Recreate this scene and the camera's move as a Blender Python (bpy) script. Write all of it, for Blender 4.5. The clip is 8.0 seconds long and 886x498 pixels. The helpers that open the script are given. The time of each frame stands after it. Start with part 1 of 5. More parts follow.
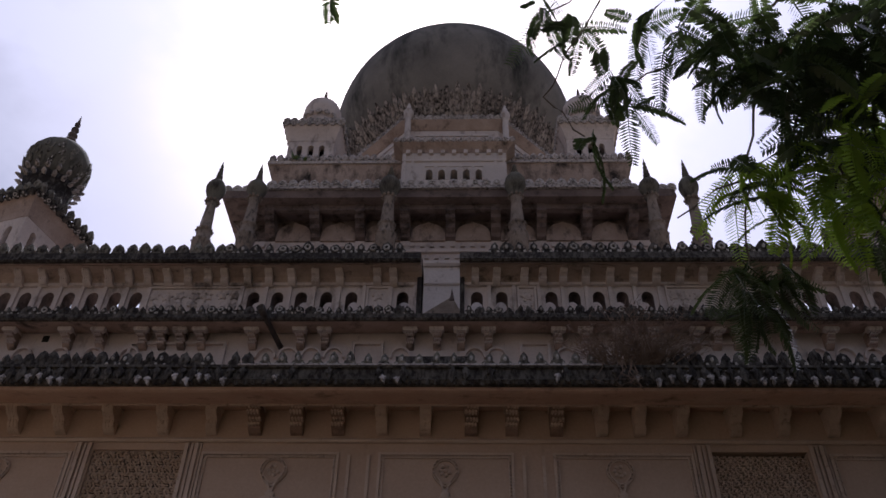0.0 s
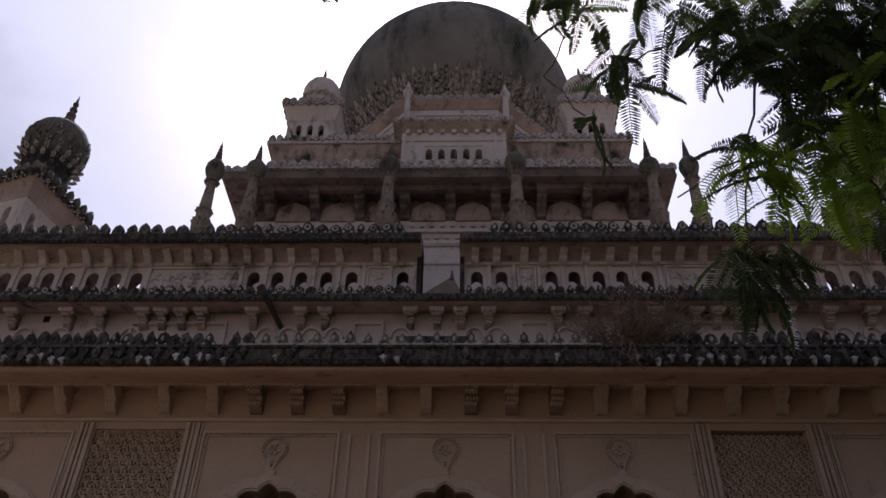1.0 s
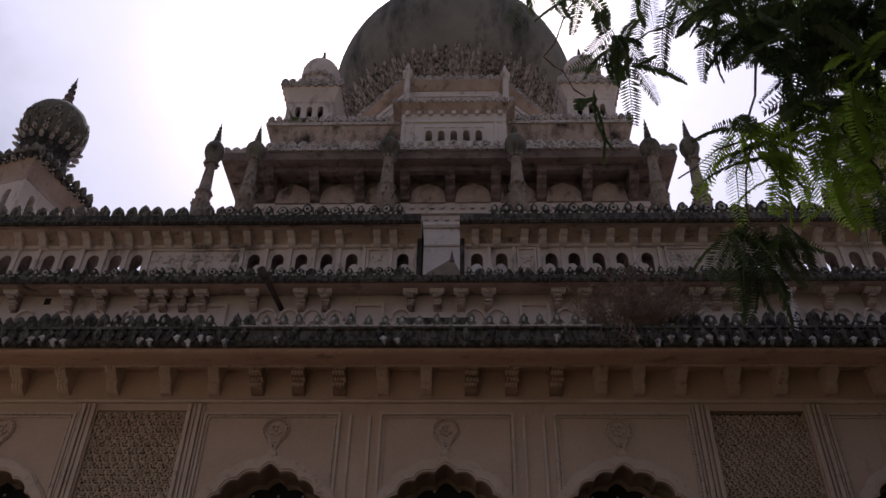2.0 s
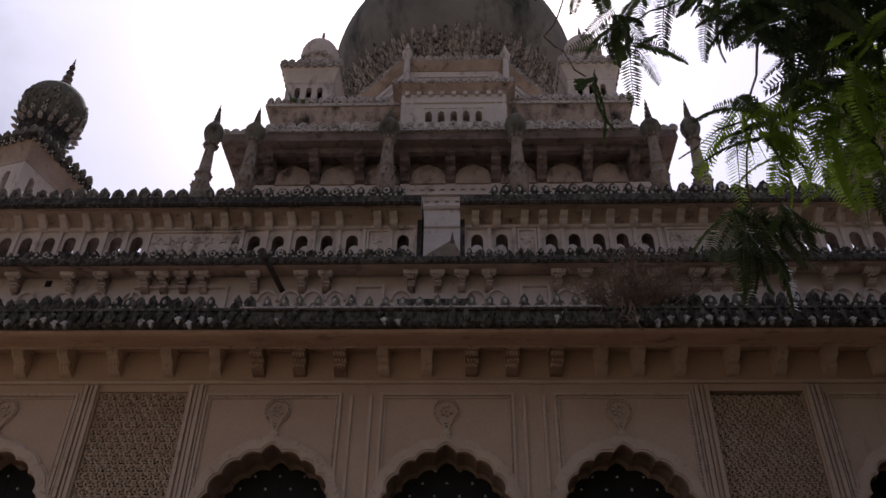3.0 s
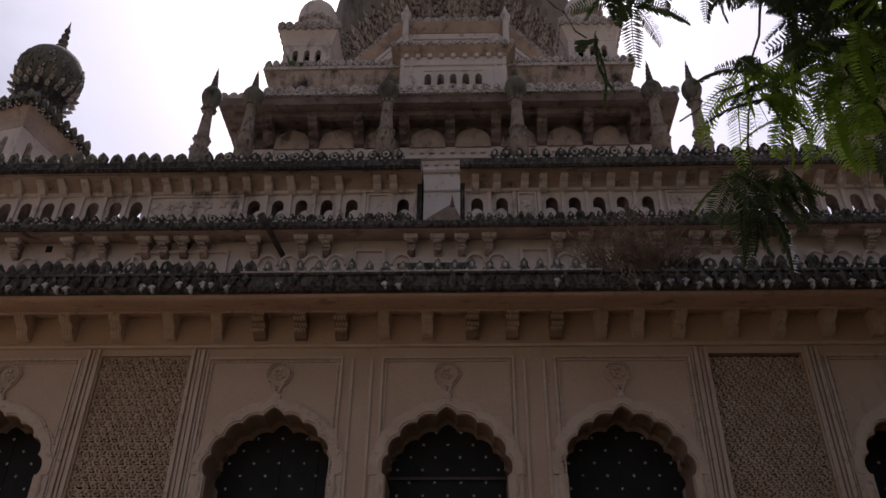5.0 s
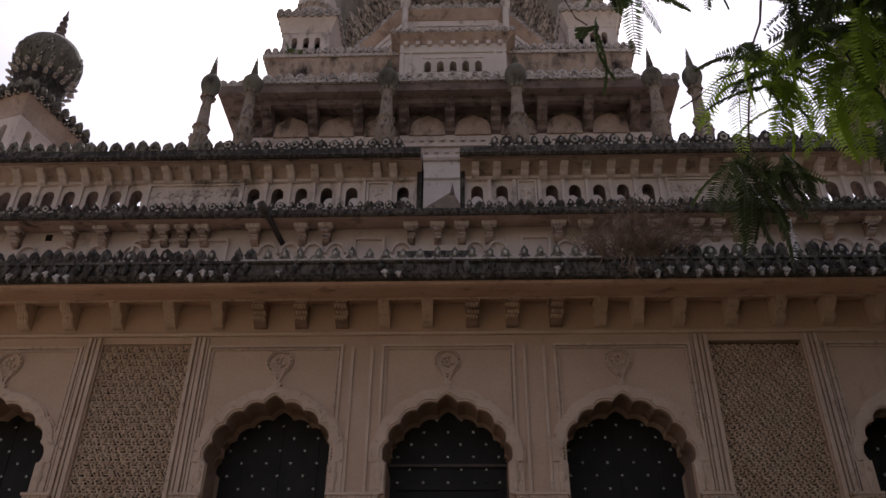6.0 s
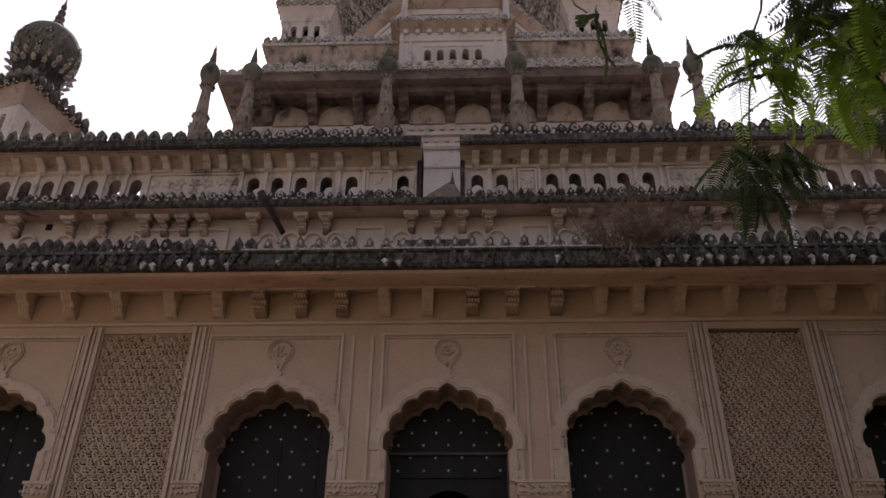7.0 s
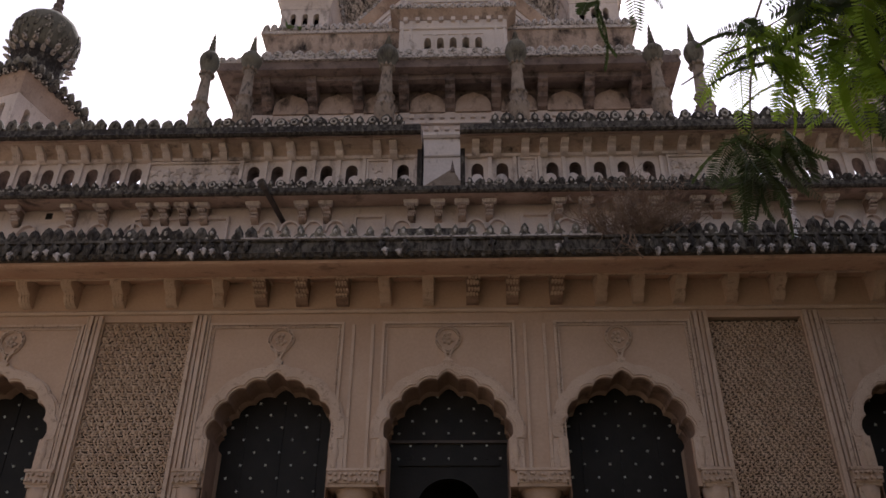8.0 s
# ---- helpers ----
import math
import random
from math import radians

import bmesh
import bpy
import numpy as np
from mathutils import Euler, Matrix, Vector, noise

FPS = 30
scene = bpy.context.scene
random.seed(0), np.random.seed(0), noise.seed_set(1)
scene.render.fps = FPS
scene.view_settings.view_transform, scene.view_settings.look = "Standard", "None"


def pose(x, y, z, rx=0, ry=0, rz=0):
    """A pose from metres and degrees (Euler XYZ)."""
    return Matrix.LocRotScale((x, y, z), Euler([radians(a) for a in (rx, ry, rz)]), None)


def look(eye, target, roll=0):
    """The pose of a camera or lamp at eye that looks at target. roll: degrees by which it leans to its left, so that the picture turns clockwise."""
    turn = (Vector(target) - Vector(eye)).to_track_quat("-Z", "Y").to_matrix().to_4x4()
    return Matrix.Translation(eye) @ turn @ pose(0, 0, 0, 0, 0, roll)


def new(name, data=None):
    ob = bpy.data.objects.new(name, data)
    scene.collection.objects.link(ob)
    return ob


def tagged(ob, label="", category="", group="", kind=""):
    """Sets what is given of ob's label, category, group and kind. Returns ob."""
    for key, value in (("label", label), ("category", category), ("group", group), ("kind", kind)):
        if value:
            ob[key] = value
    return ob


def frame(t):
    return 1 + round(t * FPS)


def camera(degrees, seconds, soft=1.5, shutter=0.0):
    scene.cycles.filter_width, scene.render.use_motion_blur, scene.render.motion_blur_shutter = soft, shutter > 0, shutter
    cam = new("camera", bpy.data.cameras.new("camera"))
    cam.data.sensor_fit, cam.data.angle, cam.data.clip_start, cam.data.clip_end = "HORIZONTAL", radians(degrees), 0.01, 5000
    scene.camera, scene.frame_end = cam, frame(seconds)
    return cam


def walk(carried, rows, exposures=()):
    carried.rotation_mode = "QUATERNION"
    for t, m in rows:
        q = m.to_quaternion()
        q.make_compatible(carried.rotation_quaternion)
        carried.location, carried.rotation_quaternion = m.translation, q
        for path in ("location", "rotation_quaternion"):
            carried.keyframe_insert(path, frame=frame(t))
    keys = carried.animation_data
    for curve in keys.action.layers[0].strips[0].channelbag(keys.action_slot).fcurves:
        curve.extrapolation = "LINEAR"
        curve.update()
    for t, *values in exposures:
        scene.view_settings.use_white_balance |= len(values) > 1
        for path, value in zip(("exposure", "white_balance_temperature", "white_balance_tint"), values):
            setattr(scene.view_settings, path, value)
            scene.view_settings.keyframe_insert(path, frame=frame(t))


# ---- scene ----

# ------------------------------------------------------------ camera
cam = camera(56.8, 8.0, soft=1.6)
PATH = [(0.0, 1.418, 40.850, -0.983), (0.5, 1.400, 40.127, -0.980), (1.0, 1.470, 39.446, -0.920),
        (1.5, 1.499, 38.790, -0.885), (3.0, 1.642, 36.847, -0.732), (3.5, 1.681, 36.117, -0.688),
        (4.0, 1.719, 35.478, -0.626), (4.5, 1.762, 34.839, -0.569), (5.0, 1.780, 34.326, -0.550),
        (6.5, 1.868, 33.100, -0.431), (7.0, 1.891, 32.707, -0.408), (7.5, 1.902, 32.277, -0.402),
        (8.0, 1.916, 31.919, -0.394)]
EXPOSE = [(0.0, -0.24, 5650, 20), (1.5, -0.22, 5850, 20), (3.0, -0.10, 6000, 19), (4.5, -0.16, 6100, 18), (5.0, -0.11, 6130, 18), (6.5, 0.55, 6250, 18),
          (8.0, 0.63, 6300, 18)]
walk(cam, [(t, pose(0, 0, 1.6, 90 + p, r, y)) for t, y, p, r in PATH], EXPOSE)

# ------------------------------------------------------------ sky and sun
SUN = Vector((-0.028, 0.573, 0.866)).normalized()
world = bpy.data.worlds.new("world")
scene.world = world
world.use_nodes = True
wt = world.node_tree
wt.nodes.clear()
w_out = wt.nodes.new("ShaderNodeOutputWorld")
w_bg = wt.nodes.new("ShaderNodeBackground")
w_sky = wt.nodes.new("ShaderNodeTexSky")
w_sky.sky_type = "NISHITA"
w_sky.sun_disc = False
w_sky.sun_elevation = math.asin(SUN.z)
w_sky.sun_rotation = math.atan2(SUN.x, SUN.y)
w_sky.dust_density = 4.0
w_co = wt.nodes.new("ShaderNodeTexCoord")
w_map = wt.nodes.new("ShaderNodeMapping")
w_map.inputs["Scale"].default_value = (2.2, 2.2, 3.4)
w_map.inputs["Location"].default_value = (0.4, 0.2, 0.1)
w_noise = wt.nodes.new("ShaderNodeTexNoise")
w_noise.inputs["Scale"].default_value = 1.6
w_noise.inputs["Detail"].default_value = 7
w_noise.inputs["Roughness"].default_value = 0.55
w_ramp = wt.nodes.new("ShaderNodeValToRGB")
w_ramp.color_ramp.elements[0].position = 0.36
w_ramp.color_ramp.elements[1].position = 0.58
w_mix = wt.nodes.new("ShaderNodeMixRGB")
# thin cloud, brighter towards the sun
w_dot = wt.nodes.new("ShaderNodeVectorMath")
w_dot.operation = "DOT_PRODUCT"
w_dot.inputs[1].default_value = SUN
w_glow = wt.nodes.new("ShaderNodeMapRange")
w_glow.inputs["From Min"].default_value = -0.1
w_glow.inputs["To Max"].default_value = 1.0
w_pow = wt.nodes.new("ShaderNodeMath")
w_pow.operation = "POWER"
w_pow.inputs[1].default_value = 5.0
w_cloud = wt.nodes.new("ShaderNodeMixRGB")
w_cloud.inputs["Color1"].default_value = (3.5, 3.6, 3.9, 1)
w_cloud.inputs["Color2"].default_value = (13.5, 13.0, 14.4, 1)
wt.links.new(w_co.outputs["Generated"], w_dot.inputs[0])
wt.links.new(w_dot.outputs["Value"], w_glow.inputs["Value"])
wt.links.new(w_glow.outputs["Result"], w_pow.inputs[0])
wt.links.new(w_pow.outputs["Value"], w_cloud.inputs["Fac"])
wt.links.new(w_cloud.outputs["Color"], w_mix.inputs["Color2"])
wt.links.new(w_co.outputs["Generated"], w_map.inputs["Vector"])
wt.links.new(w_map.outputs["Vector"], w_noise.inputs["Vector"])
wt.links.new(w_noise.outputs["Fac"], w_ramp.inputs["Fac"])
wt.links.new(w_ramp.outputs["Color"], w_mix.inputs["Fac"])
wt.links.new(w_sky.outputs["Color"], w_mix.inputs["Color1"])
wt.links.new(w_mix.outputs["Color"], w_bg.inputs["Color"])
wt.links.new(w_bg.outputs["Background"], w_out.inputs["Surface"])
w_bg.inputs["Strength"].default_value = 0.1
sun_data = bpy.data.lights.new("sun", "SUN")
sun_data.energy = 4.5
sun_data.angle = radians(0.6)
sun_data.color = (1.0, 0.95, 0.88)
sun = new("sun", sun_data)
sun.matrix_world = look(SUN * 60, (0, 0, 0))


# ------------------------------------------------------------ materials
def material(name, low, high, dark=None, cover=0.0, scale=1.2, fine=22.0, rough=0.9, bump=0.4, streak=1.0, dark_scale=2.6,
             pale=None, pale_cover=0.0):
    """Plaster or stone: two tones of blotches, grain, and stains of a shape of their own."""
    m = bpy.data.materials.new(name)
    m.use_nodes = True
    nt = m.node_tree
    N, K = nt.nodes, nt.links
    bsdf = N["Principled BSDF"]
    bsdf.inputs["Roughness"].default_value = rough
    bsdf.inputs["Specular IOR Level"].default_value = 0.2
    geo = N.new("ShaderNodeNewGeometry")
    mapping = N.new("ShaderNodeMapping")
    mapping.inputs["Scale"].default_value = (1, 1, streak)
    K.new(geo.outputs["Position"], mapping.inputs["Vector"])

    def noise_of(sc, detail, vec=geo.outputs["Position"], rg=0.6):
        n = N.new("ShaderNodeTexNoise")
        n.inputs["Scale"].default_value = sc
        n.inputs["Detail"].default_value = detail
        n.inputs["Roughness"].default_value = rg
        K.new(vec, n.inputs["Vector"])
        return n.outputs["Fac"]

    def ramp_of(fac, a, b):
        r = N.new("ShaderNodeMapRange")
        r.inputs["From Min"].default_value = a
        r.inputs["From Max"].default_value = b
        K.new(fac, r.inputs["Value"])
        return r.outputs["Result"]

    def mix_of(fac, a, b, kind="MIX"):
        x = N.new("ShaderNodeMixRGB")
        x.blend_type = kind
        for sock, val in ((x.inputs["Fac"], fac), (x.inputs["Color1"], a), (x.inputs["Color2"], b)):
            if isinstance(val, tuple):
                sock.default_value = (*val, 1)
            elif isinstance(val, float):
                sock.default_value = val
            else:
                K.new(val, sock)
        return x.outputs["Color"]

    colour = mix_of(ramp_of(noise_of(scale, 5), 0.32, 0.68), low, high)
    grain = noise_of(fine, 4)
    colour = mix_of(0.16, colour, mix_of(ramp_of(grain, 0.3, 0.7), tuple(c * 0.6 for c in low), tuple(min(1, c * 1.25) for c in high)))
    info = N.new("ShaderNodeObjectInfo")
    if dark:
        edge = 0.5 + (0.5 - cover) * 0.55
        stain = noise_of(dark_scale, 8, mapping.outputs["Vector"], 0.68)
        shift = N.new("ShaderNodeMath")
        shift.operation = "MULTIPLY_ADD"
        shift.inputs[1].default_value = 0.1
        K.new(info.outputs["Random"], shift.inputs[0])
        K.new(stain, shift.inputs[2])
        colour = mix_of(ramp_of(shift.outputs[0], edge, edge + 0.2), colour, dark)
    if pale:
        edge = 0.5 + (0.5 - pale_cover) * 0.55
        colour = mix_of(ramp_of(noise_of(dark_scale * 2.3, 7, geo.outputs["Position"], 0.7), edge, edge + 0.08), colour, pale)
    K.new(colour, bsdf.inputs["Base Color"])
    b = N.new("ShaderNodeBump")
    b.inputs["Strength"].default_value = bump
    b.inputs["Distance"].default_value = 0.02
    K.new(noise_of(fine * 0.7, 6), b.inputs["Height"])
    K.new(b.outputs["Normal"], bsdf.inputs["Normal"])
    return m


def leaf_material(name, front, light, through_share=0.3):
    """A thin leaf: a glossy face, and light that comes through it; each spray has its own tone."""
    m = bpy.data.materials.new(name)
    m.use_nodes = True
    nt = m.node_tree
    bsdf = nt.nodes["Principled BSDF"]
    bsdf.inputs["Roughness"].default_value = 0.32
    info = nt.nodes.new("ShaderNodeObjectInfo")

    def two_tone(a, b):
        mix = nt.nodes.new("ShaderNodeMixRGB")
        mix.inputs["Color1"].default_value = (*a, 1)
        mix.inputs["Color2"].default_value = (*b, 1)
        nt.links.new(info.outputs["Random"], mix.inputs["Fac"])
        return mix.outputs["Color"]

    nt.links.new(two_tone(front, (front[0] * 1.8, front[1] * 1.5, front[2])), bsdf.inputs["Base Color"])
    tr = nt.nodes.new("ShaderNodeBsdfTranslucent")
    nt.links.new(two_tone(tuple(c * 0.55 for c in light), light), tr.inputs["Color"])
    ms = nt.nodes.new("ShaderNodeMixShader")
    ms.inputs["Fac"].default_value = through_share
    nt.links.new(bsdf.outputs["BSDF"], ms.inputs[1])
    nt.links.new(tr.outputs["BSDF"], ms.inputs[2])
    nt.links.new(ms.outputs["Shader"], nt.nodes["Material Output"].inputs["Surface"])
    return m


SOOT = (0.026, 0.021, 0.019)
PLASTER = material("cream plaster", (0.42, 0.293, 0.212), (0.50, 0.362, 0.27), (0.22, 0.145, 0.10), 0.18, 0.9, 26, bump=0.12, dark_scale=1.7, streak=0.35)
TRIM = material("carved plaster trim", (0.45, 0.33, 0.25), (0.56, 0.43, 0.34), (0.16, 0.11, 0.08), 0.26, 2.0, 60, bump=0.6, dark_scale=13)
OCHRE = material("ochre soffit", (0.50, 0.315, 0.23), (0.60, 0.415, 0.31), (0.14, 0.09, 0.07), 0.25, 1.4, 20, dark_scale=2.2)
BROWN = material("brown cove plaster", (0.26, 0.187, 0.15), (0.44, 0.342, 0.285), SOOT, 0.40, 1.6, 24, dark_scale=3.2, streak=0.5)
UPPER = material("stained upper plaster", (0.46, 0.385, 0.345), (0.61, 0.525, 0.485), (0.09, 0.07, 0.06), 0.32, 1.4, 30, dark_scale=3.2, streak=0.45)
WHITE = material("pale limewash", (0.46, 0.40, 0.37), (0.58, 0.515, 0.485), (0.14, 0.11, 0.09), 0.30, 1.2, 30, dark_scale=4.5, streak=0.5)
BLACK = material("lichen blackened stucco", (0.075, 0.066, 0.056), (0.16, 0.14, 0.12), SOOT, 0.66, 3.0, 40, bump=0.9, dark_scale=16.0, streak=0.5,
                 pale=(0.34, 0.31, 0.27), pale_cover=0.04)
LICHEN = material("grey-green lichened stucco", (0.12, 0.105, 0.083), (0.24, 0.215, 0.175), SOOT, 0.52, 3.0, 40, bump=0.9, dark_scale=18.0, streak=0.6,
                  pale=(0.42, 0.40, 0.34), pale_cover=0.10)
FLECK = material("worn pale stucco relief", (0.32, 0.285, 0.25), (0.50, 0.455, 0.41), SOOT, 0.46, 4.0, 50, bump=0.8, dark_scale=24.0)
GREY = material("weathered grey stucco", (0.34, 0.30, 0.28), (0.52, 0.46, 0.43), SOOT, 0.46, 2.0, 34, bump=0.7, dark_scale=20.0,
                pale=(0.55, 0.50, 0.46), pale_cover=0.12)
DOME = material("dark dome stucco", (0.11, 0.10, 0.09), (0.20, 0.18, 0.16), (0.03, 0.03, 0.026), 0.4, 0.8, 24, dark_scale=1.2, streak=0.3)
# plaster darkened for soot, and for shade under eaves and in openings
SOOT_AND_SHADE = material("soot- and shade-darkened plaster", (0.105, 0.078, 0.07), (0.215, 0.162, 0.142), SOOT, 0.46, 1.6, 24, dark_scale=3.4)
SHAFT = material("weathered brown stucco", (0.17, 0.13, 0.10), (0.29, 0.23, 0.185), SOOT, 0.38, 3.0, 34, bump=0.7, dark_scale=13.0, streak=0.4)
LATTICE = material("carved lattice", (0.46, 0.32, 0.22), (0.60, 0.45, 0.33), (0.16, 0.10, 0.06), 0.25, 3, 50, dark_scale=5)
STREAKED = material("streaked dark stucco", (0.085, 0.078, 0.062), (0.16, 0.145, 0.115), SOOT, 0.40, 2.0, 30, dark_scale=6.0, streak=0.3, pale=(0.32, 0.29, 0.25), pale_cover=0.25)
HOLE_SHADE = material("near-black brown hole shade", (0.022, 0.016, 0.012), (0.04, 0.028, 0.02), None, 0, 5, 40)
PETAL = material("worn petal stucco", (0.26, 0.215, 0.19), (0.44, 0.385, 0.345), SOOT, 0.56, 3.0, 34, bump=0.8, dark_scale=14.0, streak=0.4)
REVEAL = material("red-brown arch reveal", (0.20, 0.125, 0.09), (0.30, 0.20, 0.15), (0.06, 0.04, 0.03), 0.35, 2.0, 30, dark_scale=3.0)
# painted wood of the screens; also fills hollows that are dark only by shade
WOOD_AND_HOLLOW = material("near-black painted wood and hollow shade", (0.012, 0.011, 0.010), (0.022, 0.020, 0.018), None, 0, 3, 40, rough=0.6, bump=0.2)
STUD = material("pale metal stud", (0.55, 0.58, 0.55), (0.7, 0.72, 0.68), None, 0, 5, 60, rough=0.45)
IRON = material("rusty iron", (0.05, 0.045, 0.042), (0.10, 0.08, 0.07), None, 0, 8, 60, rough=0.7)
EARTH = material("trodden grassy earth", (0.17, 0.14, 0.09), (0.28, 0.22, 0.15), (0.08, 0.08, 0.04), 0.35, 0.5, 12)
BARK = material("grey brown bark", (0.09, 0.07, 0.05), (0.16, 0.13, 0.10), (0.03, 0.025, 0.02), 0.4, 6, 40, bump=0.9, streak=0.3)
TWIG = material("dry twig", (0.15, 0.10, 0.075), (0.27, 0.19, 0.14), None, 0, 6, 40)
LEAF = leaf_material("feathery dark green leaf", (0.022, 0.034, 0.018), (0.22, 0.31, 0.09), 0.24)
# brighter copy of LEAF: the sunlit look is put into its colours
SUNLIT_LEAF = leaf_material("bright sunlit green leaf", (0.05, 0.085, 0.016), (0.55, 0.74, 0.08), 0.62)
WEED = leaf_material("weed leaf", (0.05, 0.08, 0.025), (0.15, 0.25, 0.05))


# ------------------------------------------------------------ mesh helpers
def box(bm, x0, x1, y0, y1, z0, z1):
    v = [bm.verts.new((x, y, z)) for z in (z0, z1) for y in (y0, y1) for x in (x0, x1)]
    for f in ((0, 2, 3, 1), (4, 5, 7, 6), (0, 1, 5, 4), (2, 6, 7, 3), (0, 4, 6, 2), (1, 3, 7, 5)):
        bm.faces.new([v[i] for i in f])


def frustum(bm, cx, cy, ax, ay, z0, bx, by, z1, steps=1, curve=1.0):
    """A square body whose half sizes go from ax, ay to bx, by; curve > 1 hollows it as a cove."""
    rings = []
    for i in range(steps + 1):
        k = i / steps
        e = k ** curve
        hx, hy, z = ax + (bx - ax) * e, ay + (by - ay) * e, z0 + (z1 - z0) * k
        rings.append([bm.verts.new((cx + sx * hx, cy + sy * hy, z)) for sx, sy in ((-1, -1), (1, -1), (1, 1), (-1, 1))])
    for a, b in zip(rings, rings[1:]):
        for i in range(4):
            bm.faces.new((a[i], a[(i + 1) % 4], b[(i + 1) % 4], b[i]))
    bm.faces.new(rings[0][::-1])
    bm.faces.new(rings[-1])


def sweep(bm, profile, x0, x1):
    """A closed profile of (y, z) pulled along x."""
    a = [bm.verts.new((x0, y, z)) for y, z in profile]
    b = [bm.verts.new((x1, y, z)) for y, z in profile]
    n = len(profile)
    for i in range(n):
        bm.faces.new((a[i], a[(i + 1) % n], b[(i + 1) % n], b[i]))
    bm.faces.new(a)
    bm.faces.new(b[::-1])


def lathe(bm, profile, cx=0, cy=0, seg=24, flute=0.0, flutes=0):
    rings = []
    for r, z in profile:
        ring = []
        for i in range(seg):
            a = 2 * math.pi * i / seg
            q = r * (1 + flute * abs(math.cos(flutes * a / 2)) if flutes else 1)
            ring.append(bm.verts.new((cx + q * math.cos(a), cy + q * math.sin(a), z)))
        rings.append(ring)
    for a, b in zip(rings, rings[1:]):
        for i in range(seg):
            bm.faces.new((a[i], a[(i + 1) % seg], b[(i + 1) % seg], b[i]))
    bm.faces.new(rings[0][::-1])
    bm.faces.new(rings[-1])


def plate(bm, outline, y0, y1, bulge=0.0, mid=None):
    """An outline in x, z with a thickness; its front swells towards -y by bulge."""
    f = [bm.verts.new((x, y0, z)) for x, z in outline]
    b = [bm.verts.new((x, y1, z)) for x, z in outline]
    n = len(outline)
    mid = mid or (sum(p[0] for p in outline) / n, sum(p[1] for p in outline) / n)
    cf = bm.verts.new((mid[0], y0 - bulge, mid[1]))
    cb = bm.verts.new((mid[0], y1 + bulge, mid[1]))
    for i in range(n):
        j = (i + 1) % n
        bm.faces.new((f[i], f[j], cf))
        bm.faces.new((b[j], b[i], cb))
        bm.faces.new((f[j], f[i], b[i], b[j]))


def mesh_of(name, bm, mat, smooth=False):
    bmesh.ops.recalc_face_normals(bm, faces=bm.faces[:])
    me = bpy.data.meshes.new(name)
    bm.to_mesh(me)
    bm.free()
    me.materials.append(mat)
    if smooth:
        for p in me.polygons:
            p.use_smooth = True
    return me


def part(name, bm, mat, parent, label="", smooth=False):
    ob = new(name, mesh_of(name, bm, mat, smooth))
    ob.parent = parent
    if label:
        ob["label"] = label
    return ob


def put(name, me, parent, m):
    """One more piece on a shared mesh."""
    ob = new(name, me)
    ob.parent = parent
    ob.matrix_basis = m
    return ob


def made(fn, *args, **kw):
    bm = bmesh.new()
    fn(bm, *args, **kw)
    return bm


def thing(name, label, category, group="", at=(0, 0, 0), kind=""):
    ob = new(name)
    ob.location = at
    return tagged(ob, label, category, group, kind)


def structure(name, bm, mat, label, category="building part"):
    return tagged(new(name, mesh_of(name, bm, mat)), label, category, kind="structure")


def lobed(half, spring, rise, lobes=9, depth=0.062, point=0.062, grow=1.0, n=6):
    """The outline of a cusped arch, from its right spring over the top to its left: (angle, x, z)."""
    pts = []
    total = lobes * n
    for i in range(total + 1):
        k = i / total
        a = math.pi * k
        s = 1 - depth * (1 - abs(math.sin(lobes * a)) ** 0.7)
        tip = point * max(0.0, 1 - abs(k - 0.5) * lobes * 1.6)
        pts.append((half * grow * s * math.cos(a), spring + (rise * grow * s + tip) * math.sin(a)))
    return pts


def arch_wall(bm, x0, x1, zs, zt, xc, outline, y0, y1):
    """The wall over an arched opening, between x0 and x1, from the spring zs to zt."""
    cols = []
    for x, z in outline:
        dx, dz = x, max(z - zs, 0)
        lim = []
        if dx > 1e-6:
            lim.append((x1 - xc) / dx)
        if dx < -1e-6:
            lim.append((x0 - xc) / dx)
        if dz > 1e-6:
            lim.append((zt - zs) / dz)
        k = min(lim)
        cols.append(((xc + x, zs + dz), (xc + dx * k, zs + dz * k)))
    full = []
    for a, b in zip(cols, cols[1:]):
        full.append(a)
        oa, ob_ = a[1], b[1]
        if abs(oa[0] - x1) < 1e-5 and abs(ob_[0] - x1) > 1e-5:
            full.append((((a[0][0] + b[0][0]) / 2, (a[0][1] + b[0][1]) / 2), (x1, zt)))
        if abs(ob_[0] - x0) < 1e-5 and abs(oa[0] - x0) > 1e-5:
            full.append((((a[0][0] + b[0][0]) / 2, (a[0][1] + b[0][1]) / 2), (x0, zt)))
    full.append(cols[-1])
    rows = [[bm.verts.new((p[0], y, p[1])) for p in pair for y in (y0, y1)] for pair in full]
    for a, b in zip(rows, rows[1:]):
        bm.faces.new((a[0], b[0], b[2], a[2]))
        bm.faces.new((a[1], a[3], b[3], b[1]))
        bm.faces.new((a[0], a[1], b[1], b[0]))
        bm.faces.new((a[2], b[2], b[3], a[3]))


